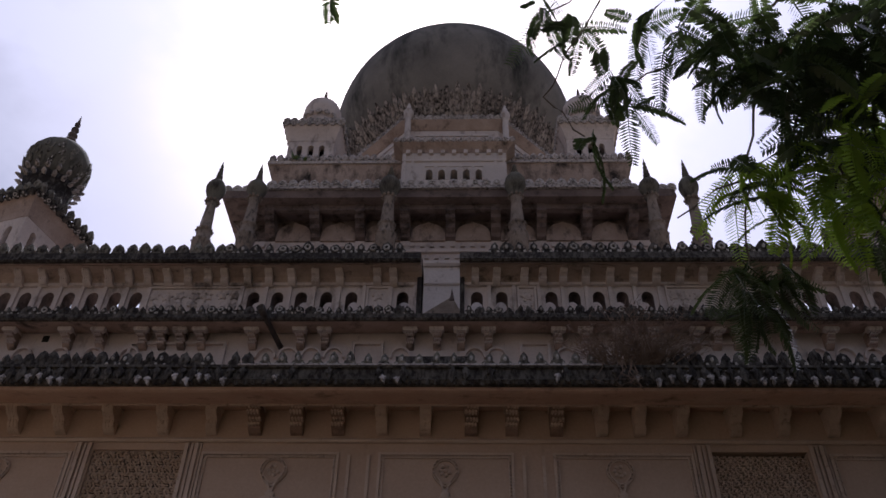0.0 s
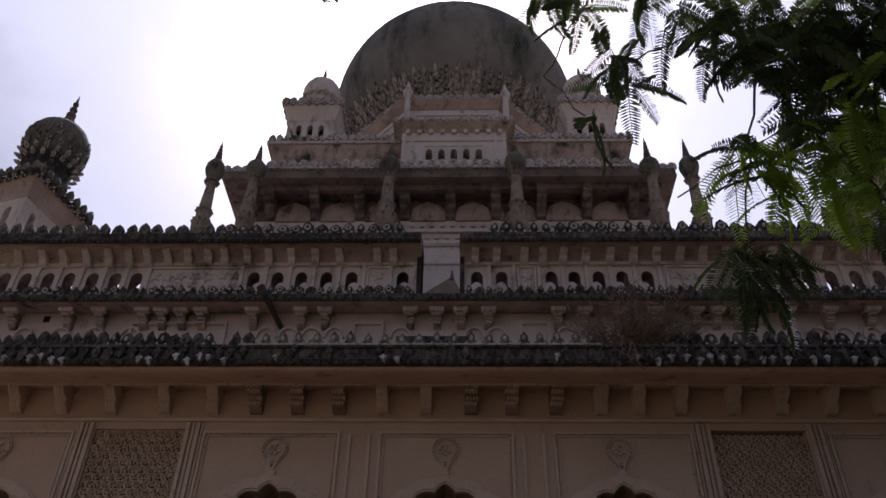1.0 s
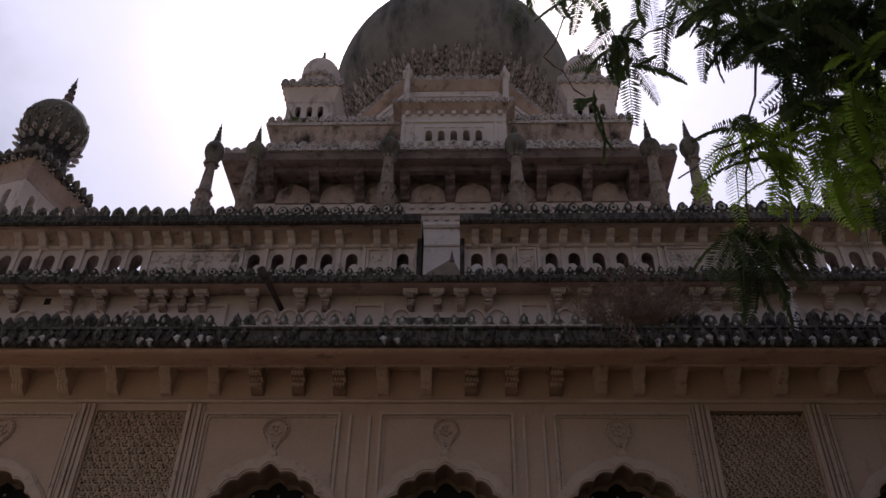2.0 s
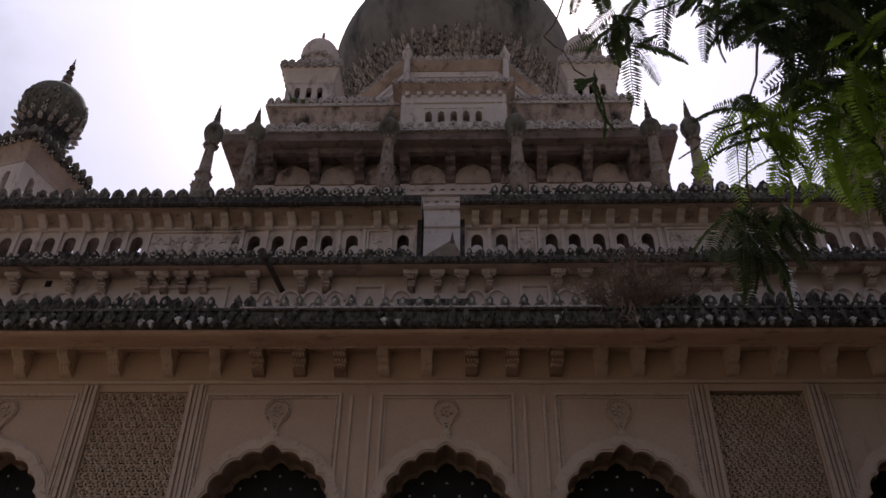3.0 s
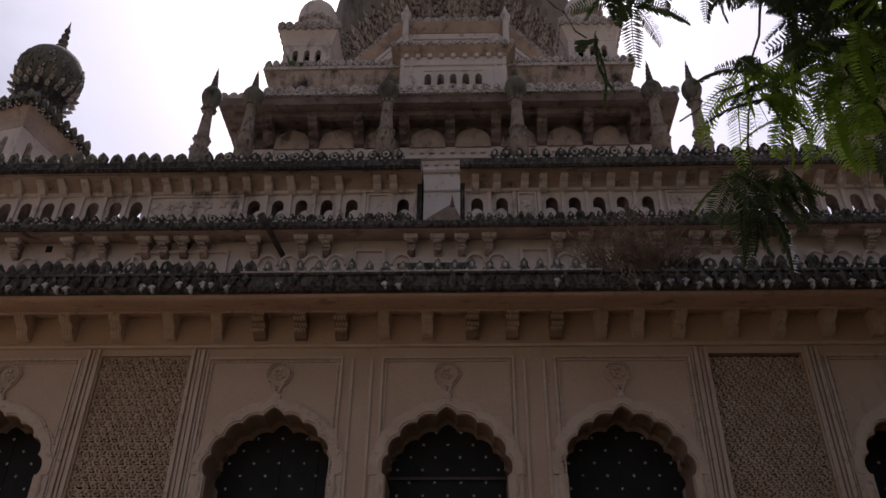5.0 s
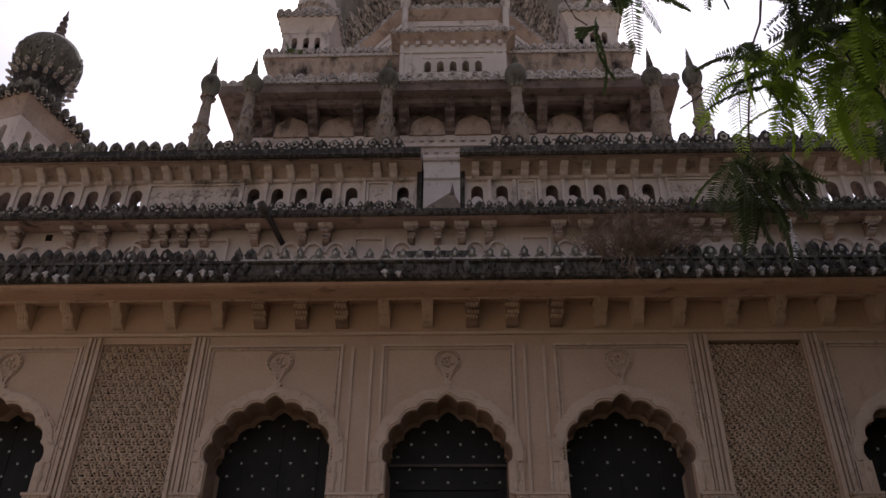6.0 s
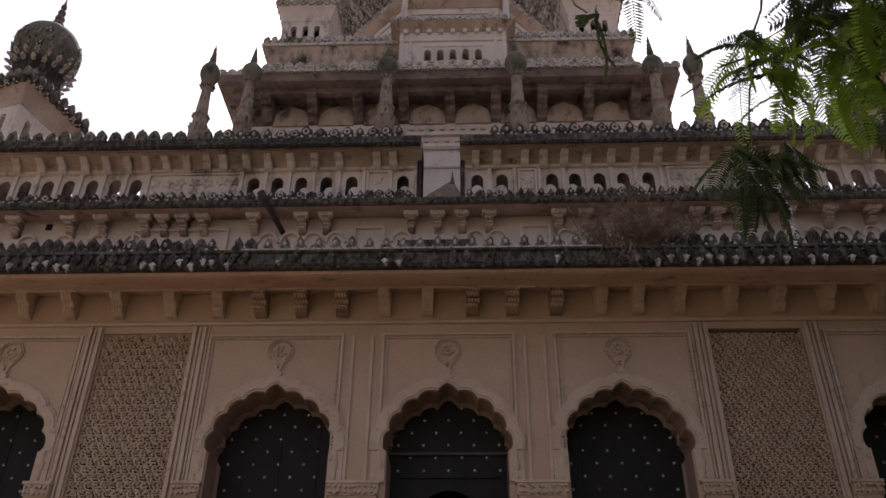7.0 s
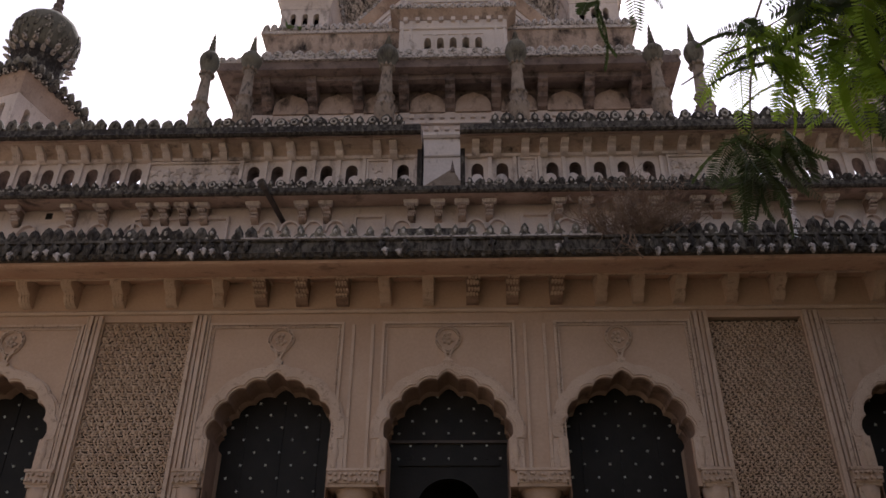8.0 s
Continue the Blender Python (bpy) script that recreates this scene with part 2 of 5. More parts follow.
def arch_band(bm, xc, inner, outer, y0, y1):
    rows = []
    for (ax, az), (bx, bz) in zip(inner, outer):
        rows.append([bm.verts.new((xc + x, y, z)) for x, z in ((ax, az), (bx, bz)) for y in (y0, y1)])
    for a, b in zip(rows, rows[1:]):
        bm.faces.new((a[0], b[0], b[2], a[2]))
        bm.faces.new((a[1], a[3], b[3], b[1]))
        bm.faces.new((a[0], a[1], b[1], b[0]))
        bm.faces.new((a[2], b[2], b[3], a[3]))
    bm.faces.new((rows[0][0], rows[0][2], rows[0][3], rows[0][1]))
    bm.faces.new((rows[-1][0], rows[-1][1], rows[-1][3], rows[-1][2]))


# ------------------------------------------------------------ ground
XC, XT = -0.30, -0.42
XL, XR = -10.6, 10.0
bm = bmesh.new()
g = [bm.verts.new(p) for p in ((-900, -900, 0), (900, -900, 0), (900, 900, 0), (-900, 900, 0))]
bm.faces.new(g)
structure("ground", bm, EARTH, "trodden earth with thin grass before the monument", "ground")

# ------------------------------------------------------------ front wall with arches
SPRING, WALL_TOP = 5.02, 7.36
CENTRES = [-6.27, -2.56, XC, 1.97, 5.68]
PANELS = [(-5.05, -3.82), (3.21, 4.45)]
HALF, RISE = 0.84, 0.85
BAYS = [(-7.40, -5.05), (-3.82, -1.45), (-1.45, 0.86), (0.86, 3.21), (4.45, 6.80)]
bm = bmesh.new()
for (x0, x1), xc in zip(BAYS, CENTRES):
    arch_wall(bm, x0, x1, SPRING, WALL_TOP, xc, lobed(HALF, SPRING, RISE), 10.0, 10.6)
    edge = HALF * 0.91
    for a, b, lone in ((x0, xc - edge, x0 in (-1.45, 0.86)), (xc + edge, x1, x1 in (-1.45, 0.86))):
        box(bm, a, b, 10.0, 10.6, 4.42, SPRING)
        if not lone:
            box(bm, a if a == x0 else b - (b - a) * 0.72, b if b == x1 else a + (b - a) * 0.72, 10.0, 10.6, 0, 4.42)
for a, b in PANELS:
    box(bm, a, b, 10.0, 10.6, 6.70, WALL_TOP)
    box(bm, a, b, 10.14, 10.6, 0, 6.70)
box(bm, XL, -7.40, 10.0, 10.6, 0, WALL_TOP)
box(bm, 6.80, XR, 10.0, 10.6, 0, WALL_TOP)
wall_front = structure("wall_front", bm, PLASTER, "cream plastered arcade wall with cusped arches and raised panels", "wall")


def rect_frame(bm, x0, x1, z0, z1, w, y0, y1):
    box(bm, x0, x1, y0, y1, z1 - w, z1)
    box(bm, x0, x0 + w, y0, y1, z0, z1 - w)
    box(bm, x1 - w, x1, y0, y1, z0, z1 - w)


for (x0, x1), xc in zip(BAYS, CENTRES):
    a, b = max(x0 + 0.26, xc - 1.0), min(x1 - 0.26, xc + 1.0)
    lo = lobed(HALF, SPRING, RISE)
    part("arch_reveal", made(arch_band, xc, lobed(HALF, SPRING, RISE, grow=0.992), lo, 10.02, 10.42), REVEAL, wall_front, "red-brown painted inside of the arch")
    # a second, narrower cusped arch at the back of the reveal
    inner = lobed(0.825, SPRING, 0.93, lobes=13, depth=0.055, point=0.05)
    part("inner_arch", made(arch_band, xc, inner, lobed(HALF, SPRING, RISE, lobes=13, grow=1.22, depth=0.0, point=0.0), 10.42, 10.597), REVEAL, wall_front, "red-brown inner arch with small cusps")
    for s_ in (-1, 1):
        part("inner_jamb", made(box, min(xc + s_ * 0.776, xc + s_ * 0.90), max(xc + s_ * 0.776, xc + s_ * 0.90), 10.42, 10.597, 0, SPRING), REVEAL, wall_front)
        part("jamb_reveal", made(box, min(xc + s_ * 0.757, xc + s_ * 0.768), max(xc + s_ * 0.757, xc + s_ * 0.768), 10.012, 10.419, 0, SPRING - 0.003), REVEAL, wall_front)
    m1 = lobed(HALF, SPRING, RISE, grow=1.03, depth=0.058)
    m2 = lobed(HALF, SPRING, RISE, grow=1.155, depth=0.03, point=0.045)
    m3 = lobed(HALF, SPRING, RISE, grow=1.19, depth=0.025, point=0.04)
    part("arch_moulding", made(arch_band, xc, lo, m1, 9.972, 10.01), TRIM, wall_front)
    part("arch_moulding", made(arch_band, xc, m1, m2, 9.952, 10.01), TRIM, wall_front)
    part("arch_moulding", made(arch_band, xc, m2, m3, 9.976, 10.01), TRIM, wall_front)
    part("panel_frame", made(rect_frame, a, b, 4.6, 6.66, 0.035, 9.965, 10.01), TRIM, wall_front)
    part("panel_frame", made(rect_frame, a + 0.06, b - 0.06, 4.6, 6.60, 0.016, 9.975, 10.01), TRIM, wall_front)
    for s_ in (-1, 1):
        for u, v, y_ in ((0.775, 0.862, 9.952), (0.885, 0.955, 9.970)):
            part("jamb_moulding", made(box, min(xc + s_ * u, xc + s_ * v), max(xc + s_ * u, xc + s_ * v), y_, 10.01, 4.62, 5.019), TRIM, wall_front)
    # balloon-shaped medallion on a forked stem
    bm = bmesh.new()

    def balloon(r):
        pts = []
        for k in range(33):
            t = -math.pi / 2 + math.tau * k / 32
            taper = max(0.0, -math.sin(t)) ** 3
            pts.append((r * math.cos(t) * (1 - 0.25 * taper), 6.41 + r * math.sin(t) - 0.28 * r * taper))
        return pts

    arch_band(bm, xc, balloon(0.135), balloon(0.148), 9.965, 10.01)
    arch_band(bm, xc, balloon(0.168), balloon(0.180), 9.965, 10.01)
    rim = balloon(0.158)
    for k in range(1, 32):
        x_, z_ = rim[k]
        if k % 2:
            box(bm, xc + x_ - 0.009, xc + x_ + 0.009, 9.958, 10.01, z_ - 0.009, z_ + 0.009)
    for k in range(7):
        t = math.tau * k / 7 + 0.4
        cx_, cz_ = (xc + 0.066 * math.cos(t), 6.41 + 0.066 * math.sin(t)) if k else (xc, 6.41)
        plate(bm, [(cx_ + 0.026 * math.cos(math.tau * q / 7), cz_ + 0.026 * math.sin(math.tau * q / 7)) for q in range(7)], 9.975, 10.01, 0.012)
    for s_ in (-1, 1):
        plate(bm, [(xc + s_ * 0.010, 6.00), (xc + s_ * 0.030, 6.00), (xc + s_ * 0.026, 6.12), (xc + s_ * 0.075, 6.25), (xc + s_ * 0.055, 6.26), (xc + s_ * 0.008, 6.14)], 9.96, 10.01, 0.004)
    plate(bm, [(xc - 0.045, 6.03), (xc + 0.045, 6.03), (xc + 0.062, 6.08), (xc, 6.13), (xc - 0.062, 6.08)], 9.95, 10.01, 0.012)
    part("medallion", bm, TRIM, wall_front, "round carved plaster flower medallion on a stem")
for x in (-1.45, 0.86):
    for dx in (-0.13, 0.13):
        part("pilaster_rib", made(box, x + dx - 0.02, x + dx + 0.02, 9.97, 10.01, 4.62, 6.62), TRIM, wall_front)
for a, b in PANELS:
    for x, s in ((a, -1), (b, 1)):
        for d, w, p in ((0.02, 0.05, 0.05), (0.10, 0.03, 0.035), (0.155, 0.05, 0.05), (0.225, 0.02, 0.03)):
            lo_, hi_ = sorted((x + s * d, x + s * (d + w)))
            part("pilaster_rib", made(box, lo_, hi_, 10.0 - p, 10.01, 0, 6.78), TRIM, wall_front)
part("frieze_moulding", made(sweep, [(9.955, 6.80), (9.94, 6.83), (9.96, 6.86), (10.01, 6.86), (10.01, 6.80)], -7.4, 6.8), TRIM, wall_front)

# small bulbous colonnettes on the jambs
COLONNETTE = mesh_of("colonnette", made(lathe, [(0.03, 4.62), (0.05, 4.66), (0.035, 4.72), (0.062, 4.80), (0.066, 4.86), (0.04, 4.93), (0.055, 4.97), (0.035, 5.03), (0.02, 5.06)], 0, 0, 12), TRIM, True)
for xc in CENTRES:
    for s_ in (-1, 1):
        put("colonnette", COLONNETTE, wall_front, pose(xc + s_ * 0.845, 9.99, 0))

# beaded edging along the panels
bm = bmesh.new()
for (x0, x1), xc in zip(BAYS, CENTRES):
    a, b = max(x0 + 0.26, xc - 1.0), min(x1 - 0.26, xc + 1.0)
    for x in (a + 0.048, b - 0.048):
        for k in range(42):
            z = 4.65 + k * 0.046
            box(bm, x - 0.009, x + 0.009, 9.975, 10.005, z, z + 0.026)
    for k in range(int((b - a) / 0.046)):
        x = a + 0.03 + k * 0.046
        box(bm, x, x + 0.026, 9.975, 10.005, 6.605, 6.62)
beads = part("bead_edging", bm, TRIM, wall_front)
beads["kind"] = "stuff"


# ------------------------------------------------------------ columns and capitals
def capital(bm, x0, x1, y0=9.90, y1=10.5):
    box(bm, x0, x1, y0, y1, 4.44, 4.585)
    box(bm, x0 - 0.02, x1 + 0.02, y0 - 0.02, y1, 4.585, 4.62)
    box(bm, x0 + 0.02, x1 - 0.02, y0 + 0.02, y1, 4.40, 4.44)
    n = max(3, round((x1 - x0) / 0.06))
    for i in range(n):
        x = x0 + (i + 0.5) * (x1 - x0) / n
        for z, s in ((4.475, 0.024), (4.545, 0.022)):
            x_, z_ = x + random.uniform(-0.014, 0.014), z + random.uniform(-0.01, 0.01)
            plate(bm, [(x_ + s * random.uniform(0.6, 1.2) * math.cos(math.tau * k / 5 + z), z_ + s * random.uniform(0.6, 1.2) * math.sin(math.tau * k / 5 + z)) for k in range(5)],
                  y0 - 0.045, y0 + 0.01, 0.004)


for x in (-1.45, 0.86):
    col = thing("column", "cream plastered round column with a carved square capital", "column", "arcade columns", (x, 10.22, 0))
    bm = bmesh.new()
    lathe(bm, [(0.30, 0), (0.30, 0.25), (0.22, 0.35), (0.20, 2.2), (0.185, 4.2), (0.21, 4.28), (0.21, 4.32), (0.26, 4.40)], 0, 0, 24)
    part("shaft", bm, PLASTER, col, smooth=True)
    c = part("capital", made(capital, x - 0.31, x + 0.31), TRIM, col, "carved square capital with leaf relief")
    c.location = (-x, -10.22, 0)
for i, (x0, x1, s) in enumerate(((-3.68, -3.34, 1), (-5.52, -5.20, -1), (2.78, 3.12, -1), (4.56, 4.90, 1))):
    part("bracket_capital", made(capital, x0, x1), TRIM, wall_front, "carved square half capital with leaf relief")
    part("half_shaft", made(lathe, [(0.17, 0.0), (0.15, 2), (0.14, 4.25), (0.17, 4.40)], (x0 + x1) / 2, 10.08, 16), PLASTER, wall_front, smooth=True)


# ------------------------------------------------------------ studded doors behind the arches
def star(bm, x, z, y, r):
    plate(bm, [(x + r * (1 if k % 2 == 0 else 0.5) * math.cos(math.tau * k / 8), z + r * (1 if k % 2 == 0 else 0.5) * math.sin(math.tau * k / 8))
               for k in range(8)], y, y + 0.02, 0.012)


STAR = mesh_of("stud", made(star, 0, 0, 0, 0.022), STUD)
for xc in CENTRES:
    middle = xc == XC
    door = thing("studded_screen", "near-black wooden screen with pale star studs" + (" above an arched doorway" if middle else " filling the arch"),
                 "door screen", "studded screens", (xc, 10.62, 0))
    if middle:
        bm = bmesh.new()
        arch_wall(bm, -0.62, 0.62, 4.30, 4.92, 0, [(0.42 * math.cos(math.pi * k / 20), 4.30 + 0.40 * math.sin(math.pi * k / 20)) for k in range(21)], 0, 0.05)
        part("door_arch", bm, WOOD_AND_HOLLOW, door)
        for s in (-1, 1):
            part("side_board", made(box, min(s * 0.62, s * 1.0), max(s * 0.62, s * 1.0), 0, 0.05, 0, 4.92), WOOD_AND_HOLLOW, door)
            part("door_jamb", made(box, min(s * 0.42, s * 0.62), max(s * 0.42, s * 0.62), 0, 0.05, 0, 4.30), WOOD_AND_HOLLOW, door)
    board = part("board", made(box, -1.0, 1.0, 0, 0.05, 4.92 if middle else 0, 6.2), WOOD_AND_HOLLOW, door)
    for s in (-1, 0, 1):
        part("batten", made(box, s * 0.5 - 0.02, s * 0.5 + 0.02, -0.012, 0.004, 4.95 if middle else 0, 6.1), WOOD_AND_HOLLOW, door)
    if middle:
        part("rail", made(box, -0.98, 0.98, -0.05, 0.004, 5.16, 5.195), IRON, door, "pale dusty iron rail")
        part("lintel", made(box, -0.66, 0.66, -0.03, 0.004, 4.86, 4.92), WOOD_AND_HOLLOW, door)
    row = 0
    z = 4.96 if middle else 4.02
    while z < 6.0:
        for k in range(-3, 4):
            x = (k + (0.5 if row % 2 else 0)) * 0.335
            if abs(x) < 0.82:
                put("stud", STAR, board, pose(x + random.uniform(-0.008, 0.008), -0.018, z, 0, random.uniform(0, 90), 0))
        z += 0.172
        row += 1


# ------------------------------------------------------------ carved lattice panels
def lattice(bm, x0, x1, z0, z1, y, stars):
    step = (x1 - x0) / round((x1 - x0) / 0.05)
    w = 0.0057

    def bar(p, q, ya):
        d = Vector((q[0] - p[0], 0, q[1] - p[1]))
        if d.length < 0.02:
            return
        n = Vector((-d.z, 0, d.x)).normalized() * w
        vs = [bm.verts.new((px + n.x * s, yy, pz + n.z * s)) for yy in (ya, ya + 0.03) for px, pz, s in ((p[0], p[1], 1), (q[0], q[1], 1), (q[0], q[1], -1), (p[0], p[1], -1))]
        for f in ((0, 1, 2, 3), (7, 6, 5, 4), (0, 4, 5, 1), (1, 5, 6, 2), (2, 6, 7, 3), (3, 7, 4, 0)):
            bm.faces.new([vs[i] for i in f])

    rows, cols = int((z1 - z0) / step), round((x1 - x0) / step)
    for r in range(rows):
        for c in range(cols):
            x, z = x0 + (c + 0.5) * step, z0 + (r + 0.5) * step
            j = [random.uniform(-0.006, 0.006) for _ in range(4)]
            h = step / 2
            kind = (r + 2 * c) % 4
            if kind in (0, 2):
                bar((x - h, z - h + j[0]), (x + h, z + h + j[1]), y)
            if kind in (1, 2):
                bar((x - h, z + h + j[2]), (x + h, z - h + j[3]), y + 0.004)
            if kind == 3 or (r * 7 + c * 3) % 5 == 0:
                bar((x - h, z + j[0]), (x + h, z + j[1]), y - 0.003)
            if (r + c) % 3:
                bar((x + j[2], z - h), (x + j[3], z + h), y + 0.002)
            if (r + 2 * c) % 4 == 0 and r % 2 == 0:
                star(stars, x, z, y - 0.014, 0.021)


for a, b in PANELS:
    jali = thing("lattice_panel", "tall carved brown plaster lattice panel set in the wall", "lattice panel", "lattice panels", (0, 0, 0))
    # near-black sheet puts the shade of the lattice holes into a colour
    part("backing", made(box, a + 0.002, b - 0.002, 10.10, 10.138, 0, 6.69), HOLE_SHADE, jali)
    stars = bmesh.new()
    p = part("lattice", made(lattice, a + 0.005, b - 0.005, 3.9, 6.70, 10.03, stars), LATTICE, jali, "carved leafy openwork")
    part("star_inlay", stars, TRIM, jali, "small pale star bosses")["kind"] = "stuff"
    p["kind"] = "stuff"
    part("lower_slab", made(box, a + 0.004, b - 0.004, 10.03, 10.099, 0, 3.9), LATTICE, jali)


# ------------------------------------------------------------ leaf merlons, shared meshes
def leaf_outline(w, h, wob, fleur=False):
    half = [(0.22, 0.0), (0.22, 0.12), (0.38, 0.20), (0.48, 0.36), (0.48, 0.54), (0.42, 0.70), (0.30, 0.83), (0.14, 0.91), (0.05, 0.96)]
    if fleur:
        half = [(0.16, 0.0), (0.15, 0.13), (0.40, 0.12), (0.50, 0.26), (0.44, 0.40), (0.26, 0.40), (0.27, 0.56), (0.25, 0.74), (0.10, 0.90)]
    r = [(x * w * (1 + random.uniform(-wob, wob)), z * h * (1 + random.uniform(-wob, wob) * 0.5)) for x, z in half]
    l = [(-x * w * (1 + random.uniform(-wob, wob)), z * h) for x, z in half[::-1]]
    return r + [(random.uniform(-0.02, 0.02) * w, h)] + l


def merlon_mesh(w, h, mat, wob=0.1, t=0.07, fleur=False, relief=None, ring=False):
    """A leaf-shaped merlon; relief is the stucco of its raised curls, ring makes the middle one a ring."""
    bm = bmesh.new()
    out = leaf_outline(w, h, wob, fleur)
    plate(bm, out, -t / 2, t / 2, t * 0.35, (0, h * 0.5))
    body = len(bm.faces)
    # two small curled lobes at the foot
    for s in (-1, 1):
        plate(bm, [(s * w * 0.34 + 0.12 * w * math.cos(math.tau * k / 6), h * 0.16 + 0.12 * h * math.sin(math.tau * k / 6)) for k in range(6)],
              -t * 0.8, -t / 2 + 0.004, 0.008)
    if ring:
        turn = [(math.cos(math.tau * k / 12), math.sin(math.tau * k / 12)) for k in range(13)]
        arch_band(bm, 0, [(0.15 * w * c, h * 0.50 + 0.17 * w * q) for c, q in turn], [(0.27 * w * c, h * 0.50 + 0.30 * w * q) for c, q in turn], -t * 1.0, -t * 0.3)
    else:
        plate(bm, [(0.13 * w * math.cos(math.tau * k / 6), h * 0.52 + 0.16 * h * math.sin(math.tau * k / 6)) for k in range(6)], -t * 0.98, -t * 0.7, 0.01)
    if relief:
        bm.faces.ensure_lookup_table()
        for f in bm.faces[body:]:
            f.material_index = 1
    me = mesh_of("merlon", bm, mat)
    if relief:
        me.materials.append(relief)
    return me


M_TOP = [merlon_mesh(0.165, 0.26, LICHEN, 0.10) for _ in range(5)]
M_CREST = [merlon_mesh(0.19, 0.25, BLACK, 0.15, fleur=k == 2, relief=FLECK, ring=k == 3) for k in range(4)]
M_MID = [merlon_mesh(0.15, 0.17, BLACK, 0.2, 0.06, k % 2 == 0, relief=FLECK if k < 3 else None, ring=k == 1) for k in range(5)]
M_LOW = [merlon_mesh(0.17, 0.24, BLACK, 0.2, 0.06, k % 3 == 0, relief=FLECK if k in (0, 2) else None) for k in range(5)]
M_PALE = [merlon_mesh(0.17, 0.25, LICHEN, 0.2, 0.06, True, relief=FLECK) for _ in range(4)]
M_TOWER = [merlon_mesh(0.21, 0.25, GREY, 0.12, relief=FLECK, ring=k % 2 == 0) for k in range(4)]
M_SMALL = [merlon_mesh(0.13, 0.15, GREY, 0.12) for _ in range(4)]
M_COLLAR = [merlon_mesh(0.13, 0.15, SHAFT, 0.12) for _ in range(4)]


def row_of(parent, meshes, x0, x1, y, z, step, gaps=(), name="merlon", lean=4):
    x = x0
    while x < x1:
        if not any(a < x < b for a, b in gaps):
            put(name, random.choice(meshes), parent,
                pose(x, y + random.uniform(-0.012, 0.012), z, random.uniform(-lean, lean), random.uniform(-lean, lean), random.uniform(-6, 6))
                @ Matrix.Diagonal((random.uniform(0.9, 1.1), 1, random.uniform(0.86, 1.08), 1)))
        x += step * random.uniform(0.97, 1.03)


def bracket_mesh(name, w, d, h, mat, carved=True, relief=None):
    """A scrolled console under an eave; back at y=0, top at z=0. relief is the stucco of its carved leaves."""
    bm = bmesh.new()
    prof = [(0, 0), (-d, 0), (-d, -h * 0.14), (-d * 0.90, -h * 0.20), (-d * 0.96, -h * 0.30), (-d * 0.92, -h * 0.42), (-d * 0.80, -h * 0.52), (-d * 0.62, -h * 0.56),
            (-d * 0.50, -h * 0.64), (-d * 0.48, -h * 0.76), (-d * 0.38, -h * 0.88), (-d * 0.2, -h * 0.97), (0, -h)]
    sweep(bm, prof, -w / 2, w / 2)
    body = len(bm.faces)
    box(bm, -w * 0.62, w * 0.62, -d * 1.06, 0, -h * 0.10, 0.0)
    if carved:
        for i in range(4):
            for j in range(5):
                x, z = (i - 1.5) * w * 0.25 + (0.01 if j % 2 else -0.008), -h * (0.19 + 0.145 * j)
                y = -d * (0.93, 0.94, 0.88, 0.60, 0.48)[j]
                r = w * random.uniform(0.10, 0.13)
                plate(bm, [(x + r * math.cos(math.tau * k / 6 + j), z + r * 1.1 * math.sin(math.tau * k / 6 + j)) for k in range(6)], y - 0.03, y + 0.05, 0.006)
    else:
        # three soft leaf folds down the scroll
        for i in (-1, 0, 1):
            sweep(bm, [(y - 0.014 * (1 if 0 < n < 11 else 0), z) for n, (y, z) in enumerate(prof[2:], 1)] + [(0, -h * 0.5)], i * w * 0.3 - w * 0.09, i * w * 0.3 + w * 0.09)
    if relief:
        bm.faces.ensure_lookup_table()
        for f in bm.faces[body:]:
            f.material_index = 1
    me = mesh_of(name, bm, mat)
    if relief:
        me.materials.append(relief)
    return me


# ------------------------------------------------------------ first eave with its fringe
eave_1 = structure("eave_1", made(sweep, [(10.0, 7.36), (10.0, 7.30), (9.72, 7.235), (9.70, 7.205), (9.66, 7.205), (9.06, 7.02), (8.99, 7.02), (8.99, 7.10), (9.6, 7.36)],
                                  XL, XR), OCHRE, "broad sloping ochre plaster eave on carved brackets", "eave")
B1 = bracket_mesh("bracket", 0.15, 0.36, 0.38, TRIM, False)
# dark body colour paints the shade in the hollows between the carved leaves
B1_CARVED = bracket_mesh("bracket", 0.17, 0.36, 0.38, REVEAL, True, TRIM)
for x in (-6.85, -6.21, -5.56, -4.88, -4.14, -3.47, -2.88, -2.31, -1.75, -1.15, -0.57, 0.03, 0.59, 1.19, 1.78, 2.30, 2.84, 3.55, 4.19, 4.85, 5.5, 6.15):
    put("bracket", B1_CARVED if -3.0 < x < -1.7 or 0.0 < x < 1.3 else B1, eave_1, pose(x + random.uniform(-0.01, 0.01), 10.005, 7.29, 0, random.uniform(-2, 2), random.uniform(-3, 3)))
fringe = structure("parapet_1", made(sweep, [(8.90, 7.06), (8.86, 7.10), (8.90, 7.13), (8.90, 7.27), (8.86, 7.28), (8.86, 7.315), (9.06, 7.315), (9.06, 7.10), (8.985, 7.10), (8.985, 7.06)],
                                     XL, XR), BLACK, "blackened stucco eave parapet with leaf merlons and hanging leaf fringe", "parapet")
row_of(fringe, M_LOW, -7.3, -3.25, 8.93, 7.30, 0.158, lean=6)
row_of(fringe, M_LOW, -3.02, -2.70, 8.93, 7.30, 0.17, lean=6)
row_of(fringe, M_PALE, -2.62, 1.65, 8.93, 7.30, 0.222, lean=6)
row_of(fringe, M_LOW, 2.55, 6.6, 8.93, 7.30, 0.185, lean=6)
